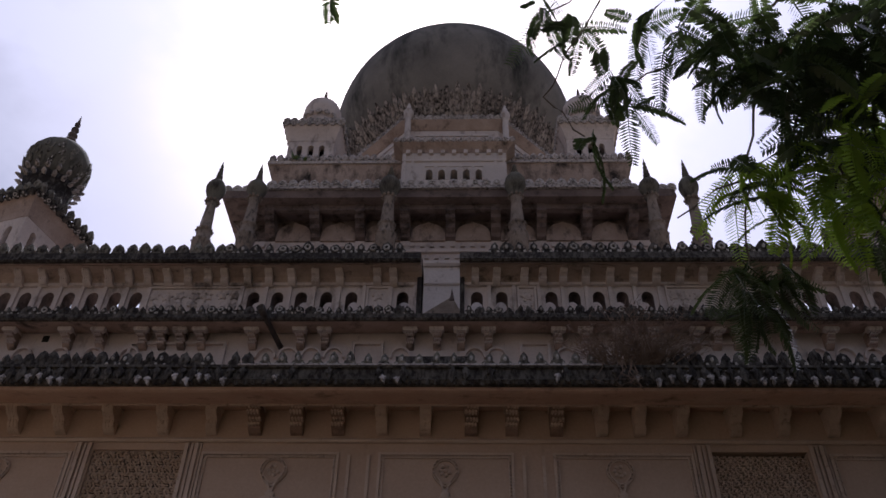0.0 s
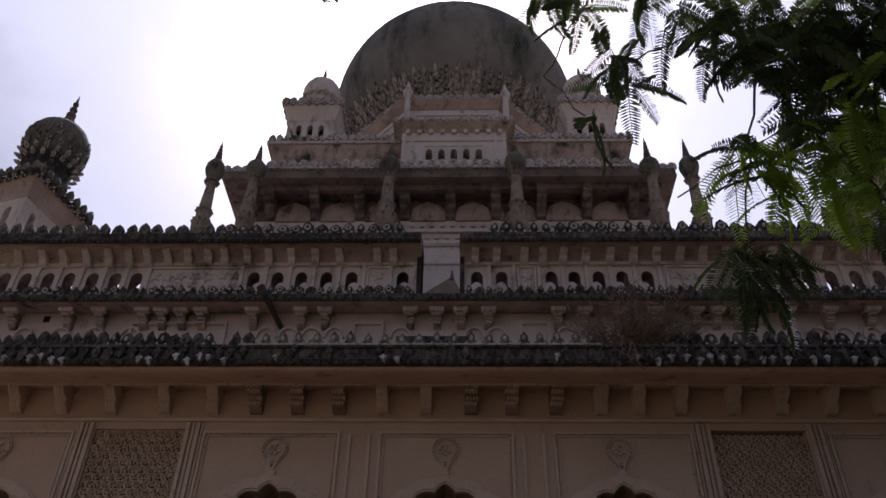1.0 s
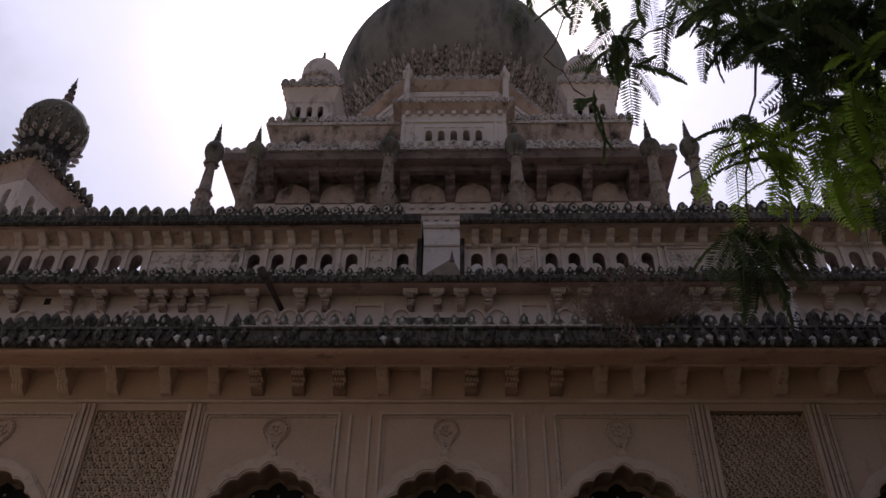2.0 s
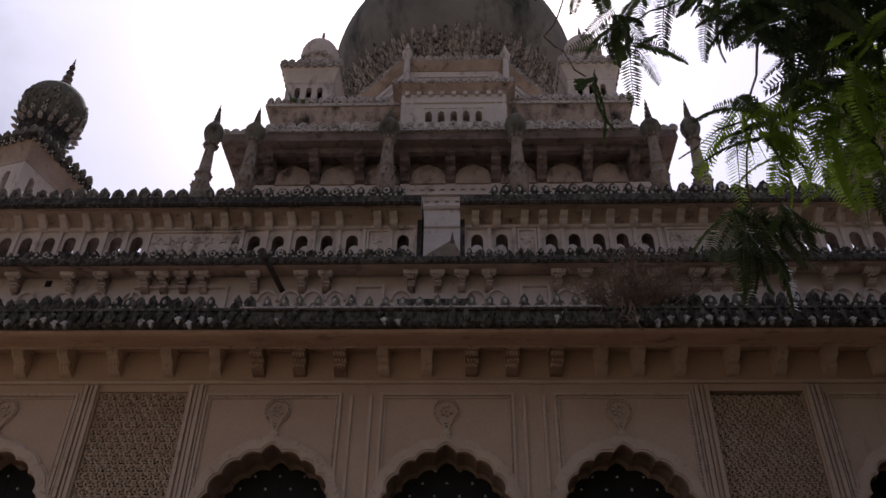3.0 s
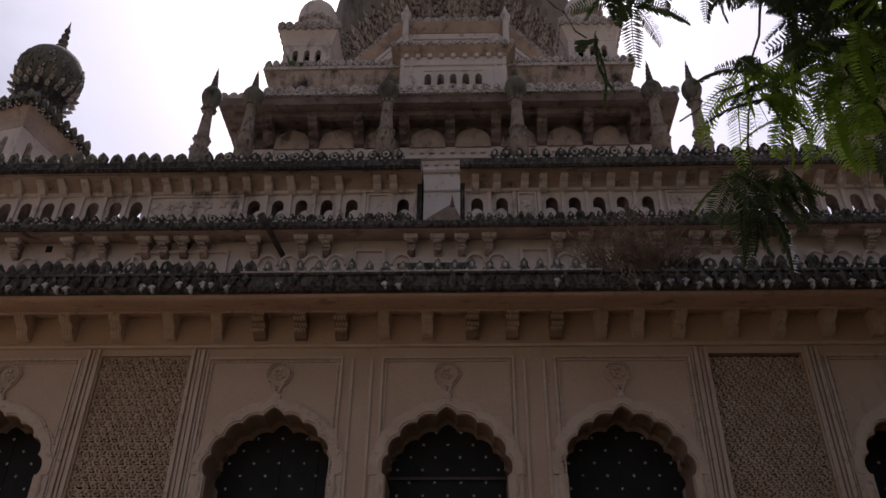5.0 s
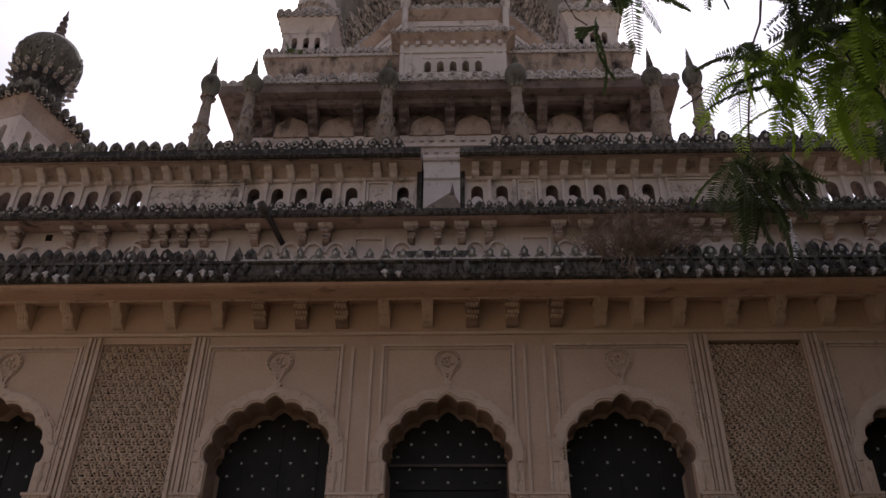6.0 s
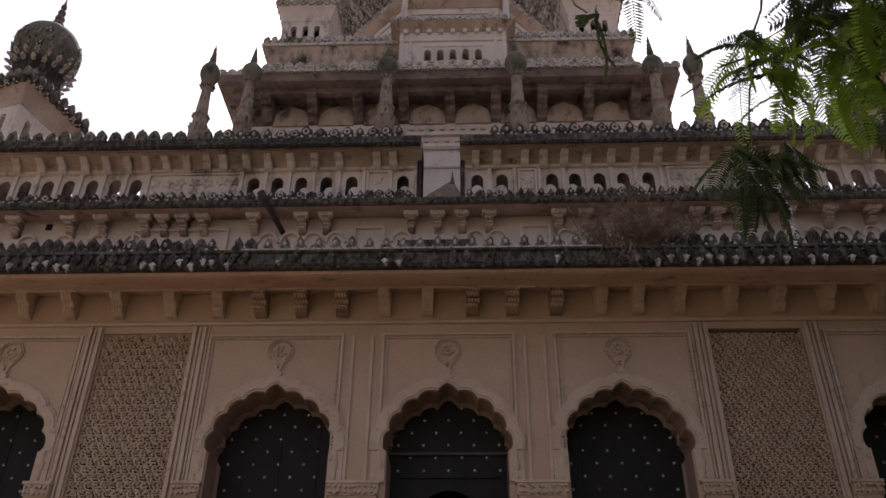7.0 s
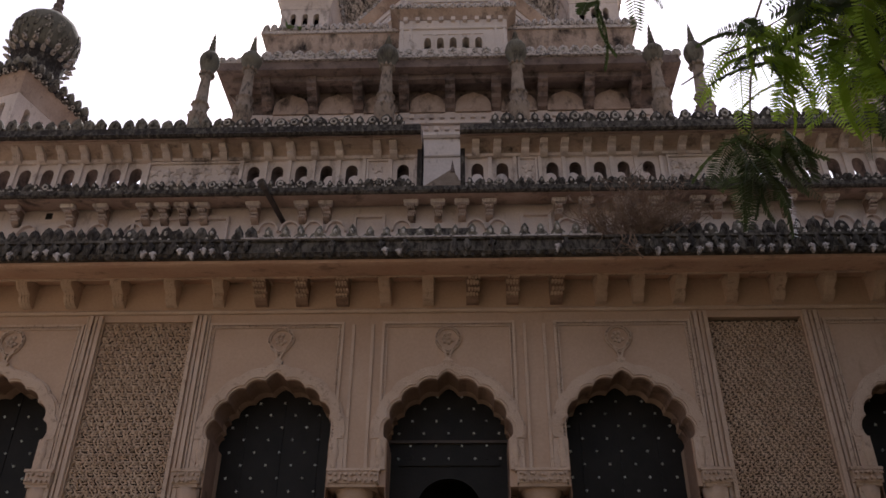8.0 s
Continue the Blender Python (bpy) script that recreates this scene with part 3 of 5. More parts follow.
part("pale_ledge", made(box, -2.95, 1.70, 8.845, 8.90, 7.302, 7.324), GREY, fringe, "worn pale ledge under the merlons")
PEND = [merlon_mesh(0.10, 0.20, BLACK, 0.25, 0.05, k % 2 == 0, relief=FLECK if k < 2 else None) for k in range(4)]
PALE_PEND = [merlon_mesh(0.085, 0.12, GREY, 0.3, 0.05, True, relief=FLECK) for _ in range(3)]
x = -7.3
while x < 6.6:
    middle = -2.95 < x < 1.75
    if not middle or random.random() < 0.35:
        put("pendant_leaf", random.choice(PEND), fringe, pose(x, 8.875, 7.275, 180, random.uniform(-6, 6), 0) @ Matrix.Diagonal((1, 1, random.uniform(0.8, 1.2), 1)))
    if random.random() < (0.25 if middle else 0.6):
        put("pendant_leaf", random.choice(PALE_PEND), fringe, pose(x + random.uniform(0.03, 0.12), 8.862, random.uniform(7.11, 7.18), 180, random.uniform(-14, 14), 0) @ Matrix.Diagonal((1, 1, random.uniform(0.8, 1.15), 1)))
    x += 0.158
LIP = [merlon_mesh(0.055, 0.075, BLACK, 0.35, 0.022, k == 0) for k in range(3)]
row_of(fringe, LIP, -7.3, 6.6, 8.885, 7.03, 0.115, name="lip_leaf", lean=16)
part("soffit_bead", made(box, XL, XR, 9.645, 9.675, 7.175, 7.207), TRIM, fringe, "thin pale bead under the eave")
part("dark_plaque", made(box, -0.95, 0.0, 9.10, 9.16, 7.30, 7.60), BLACK, fringe, "blackened plaque behind the merlons")

# ------------------------------------------------------------ second level wall, eave and parapet
wall_2 = structure("wall_level_2", made(box, XL, XR, 10.0, 10.6, 7.36, 8.66), UPPER, "stained plaster wall band with blind arches between two eaves", "wall")


def blind_arch(bm, x, z, w, h, y, t=0.03):
    inner = [(w * math.cos(math.pi * k / 12), z + h * math.sin(math.pi * k / 12)) for k in range(13)]
    outer = [(w * 1.2 * math.cos(math.pi * k / 12), z + h * 1.22 * math.sin(math.pi * k / 12)) for k in range(13)]
    arch_band(bm, x, inner, outer, y - t, y + 0.005)


for x in (-6.55, -6.0, -5.5, -5.0 + 0.04, -2.95, -2.62, -2.28, -1.95, -0.98, 0.1, 0.42, 1.42, 1.75, 5.0, 5.4, 5.8):
    part("blind_arch", made(blind_arch, x, 8.14, 0.13, 0.16, 10.0, 0.06), UPPER, wall_2)
for a, b in ((-5.0, -3.55), (-1.70, -1.23), (0.75, 1.2), (3.1, 4.4)):
    part("panel_frame", made(rect_frame, a, b, 7.5, 8.42, 0.045, 9.945, 10.005), UPPER, wall_2)
# no hole is cut: the plate's near-black colour is the vent's shade
part("vent_hole", made(box, -6.36, -6.26, 9.995, 10.02, 8.44, 8.55), WOOD_AND_HOLLOW, wall_2, "small near-black square plate painted as a vent hole's shade")
eave_2 = structure("eave_2", made(sweep, [(10.005, 8.66), (9.94, 8.56), (9.60, 8.50), (9.56, 8.50), (9.56, 8.57), (9.7, 8.66)], XL, XR), BROWN,
                   "narrow stained plaster eave on small scroll brackets", "eave")
B2 = bracket_mesh("bracket", 0.11, 0.24, 0.27, BROWN, True, UPPER)
CAP = mesh_of("bracket_cap", made(lambda bm: [plate(bm, [(x + 0.036 * math.cos(math.tau * k / 7), -0.06 + 0.05 * math.sin(math.tau * k / 7)) for k in range(7)], -0.285, -0.2, 0.012)
                                             for x in (-0.075, -0.025, 0.025, 0.075)]), WHITE)
for x in (-6.75, -5.92, -5.43, -4.79, -4.51, -4.22, -3.92, -3.16, -2.45, -2.09, -0.84, -0.45, -0.10, 0.30, 1.31, 1.7, 2.2, 2.7, 3.3, 3.6, 3.9, 4.6, 5.2, 5.8):
    b2 = put("bracket", B2, eave_2, pose(x, 10.0, 8.56))
    put("bracket_cap", CAP, b2, Matrix.Identity(4))
parapet_2 = structure("parapet_2", made(sweep, [(9.52, 8.50), (9.50, 8.53), (9.53, 8.56), (9.53, 8.62), (9.66, 8.62), (9.66, 8.57), (9.562, 8.57), (9.562, 8.50)], XL, XR), BLACK,
                      "blackened low stucco parapet with small leaf merlons", "parapet")
row_of(parapet_2, M_MID, -7.5, 6.8, 9.58, 8.61, 0.145, gaps=((-0.76, -0.08),), lean=9)
row_of(parapet_2, LIP, -7.5, 6.8, 9.515, 8.51, 0.125, name="lip_leaf", lean=20)

# ------------------------------------------------------------ gallery screen, open to the sky
G0, G1 = 8.66, 9.93
ARCHES = [-7.23, -6.90, -6.54, -6.21, -5.84, -5.48, -5.15, -3.31, -2.94, -2.57, -2.18, -1.79, -1.00, 0.14, 0.52, 1.28, 1.63, 2.0, 2.36, 2.74,
          4.46, 4.82, 5.16, 5.50, 5.87, 6.22]
GAP = (-0.71, -0.12)
GS, GH = 9.265, 0.092
centre_lines = sorted(ARCHES)
bounds = []
for i, x in enumerate(centre_lines):
    lo_ = max(x - 0.19, (centre_lines[i - 1] + x) / 2) if i else x - 0.19
    hi_ = min(x + 0.19, (centre_lines[i + 1] + x) / 2) if i < len(centre_lines) - 1 else x + 0.19
    bounds.append((lo_, hi_))
gallery = structure("wall_gallery", made(box, XL, XR, 10.0, 10.27, G0 - 0.02, G0 + 0.06), UPPER,
                    "pale stained plaster gallery screen pierced by small arched openings", "wall")
SILL = G0 + 0.06
for x, (lo_, hi_) in zip(centre_lines, bounds):
    bm = bmesh.new()
    out = [(GH * math.cos(math.pi * k / 14), GS + 0.115 * math.sin(math.pi * k / 14)) for k in range(15)]
    arch_wall(bm, lo_, hi_, GS, G1, x, out, 10.0, 10.27)
    box(bm, lo_, x - GH, 10.0, 10.27, SILL, GS)
    box(bm, x + GH, hi_, 10.0, 10.27, SILL, GS)
    part("arch_bay", bm, UPPER, gallery)
    # lining coloured dark to give the shade inside the opening
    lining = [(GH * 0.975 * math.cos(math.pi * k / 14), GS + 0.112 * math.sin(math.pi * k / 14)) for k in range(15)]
    part("arch_lining", made(arch_band, x, [(lining[0][0], SILL)] + lining + [(lining[-1][0], SILL)], [(out[0][0], SILL)] + out + [(out[-1][0], SILL)], 10.012, 10.268), SOOT_AND_SHADE, gallery, "dark lining with the opening's shade in its colour")
last = XL
for lo_, hi_ in sorted(bounds + [GAP]) + [(XR, XR)]:
    if lo_ - last > 0.004:
        part("wall_segment", made(box, last, lo_, 10.0, 10.27, SILL, G1), UPPER, gallery)
    last = hi_
ribs = []
for v in sorted([e for b in bounds for e in b]):
    if not ribs or v - ribs[-1] > 0.08:
        ribs.append(v)
for v in ribs:
    part("pier_rib", made(box, v - 0.028, v + 0.028, 9.955, 10.005, 8.80, 9.469), UPPER, gallery)
part("string_course", made(box, -7.6, GAP[0], 9.94, 10.005, 9.47, 9.52), UPPER, gallery)
part("string_course", made(box, GAP[1], 6.8, 9.94, 10.005, 9.47, 9.52), UPPER, gallery)
for a, b in ((-4.98, -3.50), (-1.56, -1.20), (0.76, 1.05), (3.02, 4.20)):
    part("panel_frame", made(rect_frame, a, b, 8.86, 9.46, 0.03, 9.96, 10.005), UPPER, gallery)
    bm = bmesh.new()
    n = max(1, int((b - a) / 0.19))
    for k in range(n):
        x = a + (k + 0.5) * (b - a) / n + random.uniform(-0.015, 0.015)
        for z, r in ((9.29, 0.06), (9.10, 0.05), (8.95, 0.045)):
            z += random.uniform(-0.02, 0.02)
            plate(bm, [(x + r * math.cos(math.tau * q / 9), z + r * math.sin(math.tau * q / 9)) for q in range(9)], 9.978, 10.005, 0.026)
            for p in range(5):
                t = math.tau * p / 5 + k + z
                px, pz, e = x + r * 1.25 * math.cos(t), z + r * 1.25 * math.sin(t), r * random.uniform(0.3, 0.5)
                plate(bm, [(px + e * math.cos(math.tau * q / 6), pz + e * math.sin(math.tau * q / 6)) for q in range(6)], 9.984, 10.005, 0.014)
    part("relief", bm, UPPER, gallery, "worn plaster flower relief")
for x in GAP:
    s = -1 if x == GAP[0] else 1
    part("gap_jamb", made(box, min(x, x + s * 0.07), max(x, x + s * 0.07), 9.90, 10.36, 8.64, 9.95), BLACK, gallery, "blackened jamb of the gap")
eave_3 = thing("upper_eave", "stained plaster eave on small brackets, broken by a gap", "eave", kind="structure")
parapet_3 = thing("upper_parapet", "blackened stucco parapet with rounded leaf merlons against the sky", "parapet", kind="structure")
for a, b in ((XL, GAP[0]), (GAP[1], XR)):
    part("slab", made(sweep, [(10.34, 9.98), (10.34, 9.91), (9.98, 9.82), (9.62, 9.63), (9.56, 9.63), (9.56, 9.76)], a, b), BROWN, eave_3)
    part("coping", made(sweep, [(9.52, 9.60), (9.49, 9.63), (9.52, 9.67), (9.53, 9.78), (9.70, 9.78), (9.70, 9.74), (9.562, 9.74), (9.562, 9.60)], a, b), BLACK, parapet_3)
    part("cove", made(sweep, [(10.004, 9.522), (9.955, 9.53), (9.94, 9.56), (9.90, 9.595), (9.82, 9.625), (9.72, 9.635), (9.66, 9.635), (9.66, 9.68), (10.004, 9.81)], a, b), BROWN, eave_3, "brown stained cove")
B3 = bracket_mesh("bracket", 0.115, 0.25, 0.25, UPPER, False)
for x in (-7.04, -6.66, -6.32, -5.96, -5.61, -5.29, -4.98, -4.67, -4.36, -4.05, -3.78, -3.41, -3.09, -2.72, -2.36, -1.98, -1.39, -1.15,
          0.12, 0.44, 0.87, 1.15, 1.47, 1.81, 2.18, 2.55, 2.9, 3.25, 3.6, 3.95, 4.3, 4.64, 5.0, 5.33, 5.68, 6.04):
    put("bracket", B3, eave_3, pose(x, 9.96, 9.70, 0, random.uniform(-2, 2), random.uniform(-4, 4)))
row_of(parapet_3, M_TOP, -7.7, -3.75, 9.60, 9.765, 0.203, lean=4)
row_of(parapet_3, M_CREST, -3.70, 6.9, 9.60, 9.765, 0.205, gaps=((GAP[0] - 0.25, GAP[1] + 0.33),), lean=6)
row_of(parapet_3, LIP, -7.7, 6.9, 9.515, 9.61, 0.13, gaps=((GAP[0] - 0.02, GAP[1] + 0.02),), name="lip_leaf", lean=12)

# ------------------------------------------------------------ closed body of the building
structure("roof", made(box, XL, XR, 10.6, 26.0, 8.40, 8.60), GREY, "flat weathered lime roof terrace", "roof")
structure("wall_back", made(box, XL, XR, 25.7, 26.0, 0, 8.40), PLASTER, "plain plastered back wall", "wall")
structure("wall_west", made(box, XL, XL + 0.3, 10.6, 25.7, 0, 8.40), PLASTER, "plain plastered side wall", "wall")
structure("wall_east", made(box, XR - 0.3, XR, 10.6, 25.7, 0, 8.40), PLASTER, "plain plastered side wall", "wall")


# ------------------------------------------------------------ minarets
def finial_profile(z, h, r):
    p = []
    n = 5
    for i in range(n):
        k = i / n
        w = r * (1 - 0.72 * k)
        z0 = z + h * 0.82 * k
        s = h * 0.82 / n
        p += [(w * 0.55, z0), (w, z0 + s * 0.25), (w, z0 + s * 0.55), (w * 0.55, z0 + s * 0.9)]
    return p + [(r * 0.2, z + h * 0.84), (0.006, z + h)]


def minaret(x, y, base, neck, bulb, tip, r, mat=SHAFT):
    """base, neck, bulb middle and tip are heights; r the shaft's radius at the foot."""
    ob = thing("minaret", "slender weathered stucco minaret with a bulb and ringed finial", "minaret", "roof minarets", (x, y, 8.60))
    b0, n0, c0, t0 = (v - 8.60 for v in (base, neck, bulb, tip))
    h = n0 - b0
    shaft = part("shaft", made(lathe, [(r * 1.25, 0.0), (r * 1.25, b0), (r * 1.35, b0 + h * 0.04), (r * 1.3, b0 + h * 0.12), (r * 1.0, b0 + h * 0.16), (r * 1.05, b0 + h * 0.32),
                               (r * 1.2, b0 + h * 0.35), (r * 0.9, b0 + h * 0.40), (r * 0.66, n0 - h * 0.06), (r * 0.85, n0)], 0, 0, 20, 0.05, 10), mat, ob, smooth=True)
    q = c0 - n0
    bulb_part = part("bulb", made(lathe, [(r * 0.85, n0), (r * 0.95, n0 + q * 0.12), (r * 0.80, n0 + q * 0.32), (r * 1.22, n0 + q * 0.58), (r * 1.44, n0 + q * 0.84), (r * 1.5, c0 + q * 0.05),
                                           (r * 1.38, c0 + q * 0.32), (r * 1.05, c0 + q * 0.55), (r * 0.6, c0 + q * 0.70), (r * 0.3, c0 + q * 0.76)], 0, 0, 24), STREAKED, ob, "dark weathered bulb", smooth=True)
    part("finial", made(lathe, finial_profile(c0 + q * 0.70, t0 - c0 - q * 0.70, r * 0.62), 0, 0, 10), STREAKED, bulb_part, smooth=True)
    for z, rr, n, s in ((b0 + h * 0.34, r * 1.02, 10, 0.6), (n0 + q * 0.1, r * 0.86, 10, 0.65), (b0 + h * 0.1, r * 1.2, 10, 0.6)):
        for k in range(n):
            put("collar_leaf", M_COLLAR[k % 4], shaft, Matrix.Rotation(math.tau * k / n, 4, "Z") @ pose(0, -rr, z - 0.04, 30, 0, 0) @ Matrix.Diagonal((s * 0.7, s * 0.6, s * 0.7, 1)))
    return ob


minaret(-4.72, 10.80, 11.02, 12.08, 12.42, 13.20, 0.122)
minaret(4.08, 10.80, 11.02, 12.08, 12.42, 13.18, 0.122)
minaret(-4.42, 12.10, 12.30, 13.45, 13.74, 14.52, 0.142)
minaret(-1.62, 12.10, 12.30, 13.45, 13.80, 14.44, 0.150)
minaret(1.00, 12.10, 12.30, 13.45, 13.85, 14.48, 0.150)
minaret(3.76, 12.10, 12.30, 13.45, 13.74, 14.62, 0.142)

# ------------------------------------------------------------ central tower
tower = thing("central_tower", "stained stucco tower with deep eaves and a great dark dome", "tower", at=(XT, 18.0, 8.60))
TM = Matrix.Translation((-XT, -18.0, -8.60))


def tpart(name, bm, mat, label="", smooth=False):
    ob = part(name, bm, mat, tower, label, smooth)
    ob.matrix_basis = TM
    return ob


def tput(name, me, m):
    return put(name, me, tower, TM @ m)


tpart("lower_wall", made(frustum, XT, 18.0, 4.40, 4.80, 8.60, 4.40, 4.80, 13.45), UPPER)
tpart("front_bay", made(box, XT - 0.95, XT + 1.15, 12.55, 13.25, 8.60, 12.16), WHITE, "pale limewashed middle bay")
tpart("front_bay_moulding", made(sweep, [(12.50, 11.98), (12.46, 12.02), (12.46, 12.07), (12.50, 12.10), (12.56, 12.10), (12.56, 11.98)], XT - 0.95, XT + 1.15), WHITE)
tpart("front_bay_moulding", made(sweep, [(12.52, 11.52), (12.50, 11.55), (12.52, 11.58), (12.56, 11.58), (12.56, 11.52)], XT - 0.95, XT + 1.15), WHITE)
# cove, soffit, beam and brackets carry the deep eave's shade in their colour
tpart("side_cove", made(frustum, XT, 18.0, 4.41, 4.803, 13.25, 4.76, 4.806, 13.84, 5, 1.6), SOOT_AND_SHADE, "sooty cove, darkened for the eave's shade")
tpart("eave_slab", made(frustum, XT, 18.0, 4.84, 5.54, 13.845, 4.80, 5.56, 14.04), SOOT_AND_SHADE, "sooty flat eave soffit with its shade in the colour")
tpart("eave_beam", made(box, XT - 4.55, XT + 4.55, 12.70, 12.84, 13.72, 13.846), SOOT_AND_SHADE, "dark beam across the brackets")
tpart("eave_lip", made(box, XT - 3.86, XT + 3.92, 12.38, 12.60, 14.05, 14.12), GREY, "pale edging of the eave")
TOWER_BRACKET = mesh_of("bracket", made(sweep, [(0, 0), (-0.54, 0), (-0.54, -0.20), (-0.46, -0.24), (-0.44, -0.32), (-0.30, -0.36), (-0.27, -0.45), (-0.14, -0.50), (-0.10, -0.57), (0, -0.60)], -0.10, 0.10), SOOT_AND_SHADE)
DENTIL = mesh_of("dentil", made(box, -0.045, 0.045, -0.06, 0.02, 0, 0.10), UPPER)
BAND = mesh_of("band", made(box, -1.0, 1.0, -3.10, -3.04, 0, 0.07), WHITE)
POST = mesh_of("corner_post", made(lathe, [(0.14, 18.1), (0.14, 18.3), (0.09, 18.35), (0.08, 19.1), (0.13, 19.2), (0.15, 19.35), (0.08, 19.5), (0.02, 19.75)], -1.20, -3.28, 12), WHITE)
for k in range(9):
    x = -0.366 + (k - 4) * 0.973
    tput("bracket", TOWER_BRACKET, pose(x, 13.2, 13.85))
for k in range(8):
    x = -0.366 + (k - 3.5) * 0.973
    bm = bmesh.new()
    plate(bm, [(x + 0.38 * math.cos(math.pi * j / 12), 13.22 + 0.50 * math.sin(math.pi * j / 12) ** 0.62 + (0.04 if j == 6 else 0)) for j in range(13)], 13.15, 13.21, 0.0, (x, 13.35))
    tpart("niche_panel", bm, BROWN, "brown plaster blind arch")
for k in range(40):
    tput("dentil", DENTIL, pose(XT - 4.2 + k * 0.215, 13.2, 13.05))
    if 15 < k < 26:
        tput("dentil", DENTIL, pose(XT - 4.1 + k * 0.215, 13.2, 12.72))
tpart("string_course", made(box, XT - 4.42, XT + 4.42, 13.12, 13.21, 12.88, 12.96), UPPER)
for s_ in (-1, 1):
    for k in range(5):
        tput("merlon", M_TOWER[k % 4], pose(XT + s_ * (3.98 + k * 0.2), 12.50, 14.02, random.uniform(-6, 6), random.uniform(-6, 6), 0) @ Matrix.Diagonal((1, 1, 0.9, 1)))
    for k in range(20):
        tput("merlon", M_TOWER[k % 4], pose(XT + s_ * 4.77, 12.62 + k * 0.22, 14.02, 0, random.uniform(-6, 6), 90))
# small gable in the gap of the screen
tpart("gable", made(plate, [(-1.25, 10.36), (-0.85, 10.68), (-0.297, 11.09), (-0.12, 10.72), (0.06, 10.44), (0.06, 10.2), (-1.25, 10.2)], 12.35, 12.56, 0.0), SHAFT, "small brown plaster gable")
tpart("gable_edge", made(sweep, [(12.28, 10.30), (12.28, 10.36), (12.36, 10.36), (12.36, 10.30)], -1.2, 0.45), SOOT_AND_SHADE)
tpart("gable_crest", made(plate, [(-0.345, 11.0), (-0.297, 11.28), (-0.25, 11.0)], 12.33, 12.38, 0.01), SOOT_AND_SHADE)
# scalloped band over the eave
x = XT - 3.82
while x < XT + 3.9:
    tput("merlon", random.choice(M_TOWER), pose(x, 12.44, 14.10, random.uniform(-4, 4), random.uniform(-4, 4), 0) @ Matrix.Diagonal((1, 1, 0.98, 1)))
    x += 0.232
# second stage
tpart("upper_cove", made(frustum, XT, 18.0, 3.86, 5.06, 14.05, 4.10, 5.24, 15.26, 5, 1.5), BROWN, "brown stained coved parapet wall")
tpart("moulding", made(frustum, XT, 18.0, 4.13, 5.27, 15.20, 4.13, 5.27, 15.29), GREY)
x = XT - 4.02
while x < XT + 4.1:
    if not XT - 1.25 < x < XT + 1.4:
        tput("merlon", random.choice(M_SMALL), pose(x, 12.77, 15.28, random.uniform(-6, 6), random.uniform(-6, 6), 0) @ Matrix.Diagonal((1.15, 1.2, 1.5, 1)))
    x += 0.165
for s in (-1, 1):
    for k in range(14):
        tput("merlon", M_SMALL[k % 4], pose(XT + s * 4.08, 12.85 + k * 0.18, 15.28, 0, 0, 90) @ Matrix.Diagonal((1.15, 1.2, 1.5, 1)))
tpart("upper_terrace", made(box, XT - 4.0, XT + 4.0, 13.0, 23.0, 15.0, 15.2), GREY)
# projecting niche bay
bm = bmesh.new()
BX0, BX1, BY = -1.44, 0.86, 12.40
nx = [-0.83, -0.56, -0.29, -0.02, 0.25]
box(bm, BX0, BX1, BY, BY + 0.3, 14.12, 14.30)
tpart("niche_bay", bm, WHITE, "pale limewashed bay with five small arched niches")
tpart("bay_pier", made(box, BX0, nx[0] - 0.135, BY, BY + 0.3, 14.30, 15.15), WHITE)
tpart("bay_pier", made(box, nx[-1] + 0.135, BX1, BY, BY + 0.3, 14.30, 15.15), WHITE)
for x in nx:
    bm = bmesh.new()
    arch_wall(bm, x - 0.135, x + 0.135, 14.52, 15.15, x, [(0.075 * math.cos(math.pi * k / 12), 14.52 + 0.11 * math.sin(math.pi * k / 12)) for k in range(13)], BY, BY + 0.3)
    box(bm, x - 0.135, x - 0.075, BY, BY + 0.3, 14.30, 14.52)
    box(bm, x + 0.075, x + 0.135, BY, BY + 0.3, 14.30, 14.52)
    tpart("niche_arch", bm, WHITE)
    tpart("niche_frame", made(rect_frame, x - 0.122, x + 0.122, 14.31, 14.73, 0.022, BY - 0.02, BY + 0.004), WHITE)
# near-black sheet stands in for the shade within the niches
tpart("niche_back", made(box, BX0, BX1, BY + 0.3, BY + 0.7, 14.12, 15.15), WOOD_AND_HOLLOW, "near-black sheet painted as the niches' shade")
tpart("bay_moulding", made(sweep, [(BY - 0.03, 14.86), (BY - 0.045, 14.89), (BY - 0.03, 14.92), (BY + 0.004, 14.92), (BY + 0.004, 14.86)], BX0, BX1), WHITE)
for k in range(9):
    tput("dentil", DENTIL, pose(BX0 + 0.13 + k * 0.255, BY - 0.02, 15.08))
tpart("stage_moulding", made(sweep, [(12.85, 14.60), (12.83, 14.63), (12.85, 14.67), (12.93, 14.67), (12.93, 14.60)], XT - 3.93, XT + 3.93), UPPER)
tpart("bay_cove", made(frustum, (BX0 + BX1) / 2, 12.9, 1.16, 0.51, 15.15, 1.36, 0.66, 15.36, 4, 1.5), BROWN)
for x in (BX0 + 0.06, BX0 + 0.24, BX1 - 0.24, BX1 - 0.06):
    tpart("rib", made(box, x - 0.025, x + 0.025, BY - 0.03, BY + 0.005, 14.2, 15.12), WHITE)
for k in range(17):
    tput("merlon", M_SMALL[k % 4], pose((BX0 + BX1) / 2 - 1.30 + k * 0.162, 12.28, 15.35, random.uniform(-6, 6), 0, 0) @ Matrix.Diagonal((1.1, 1.2, 1.15, 1)))


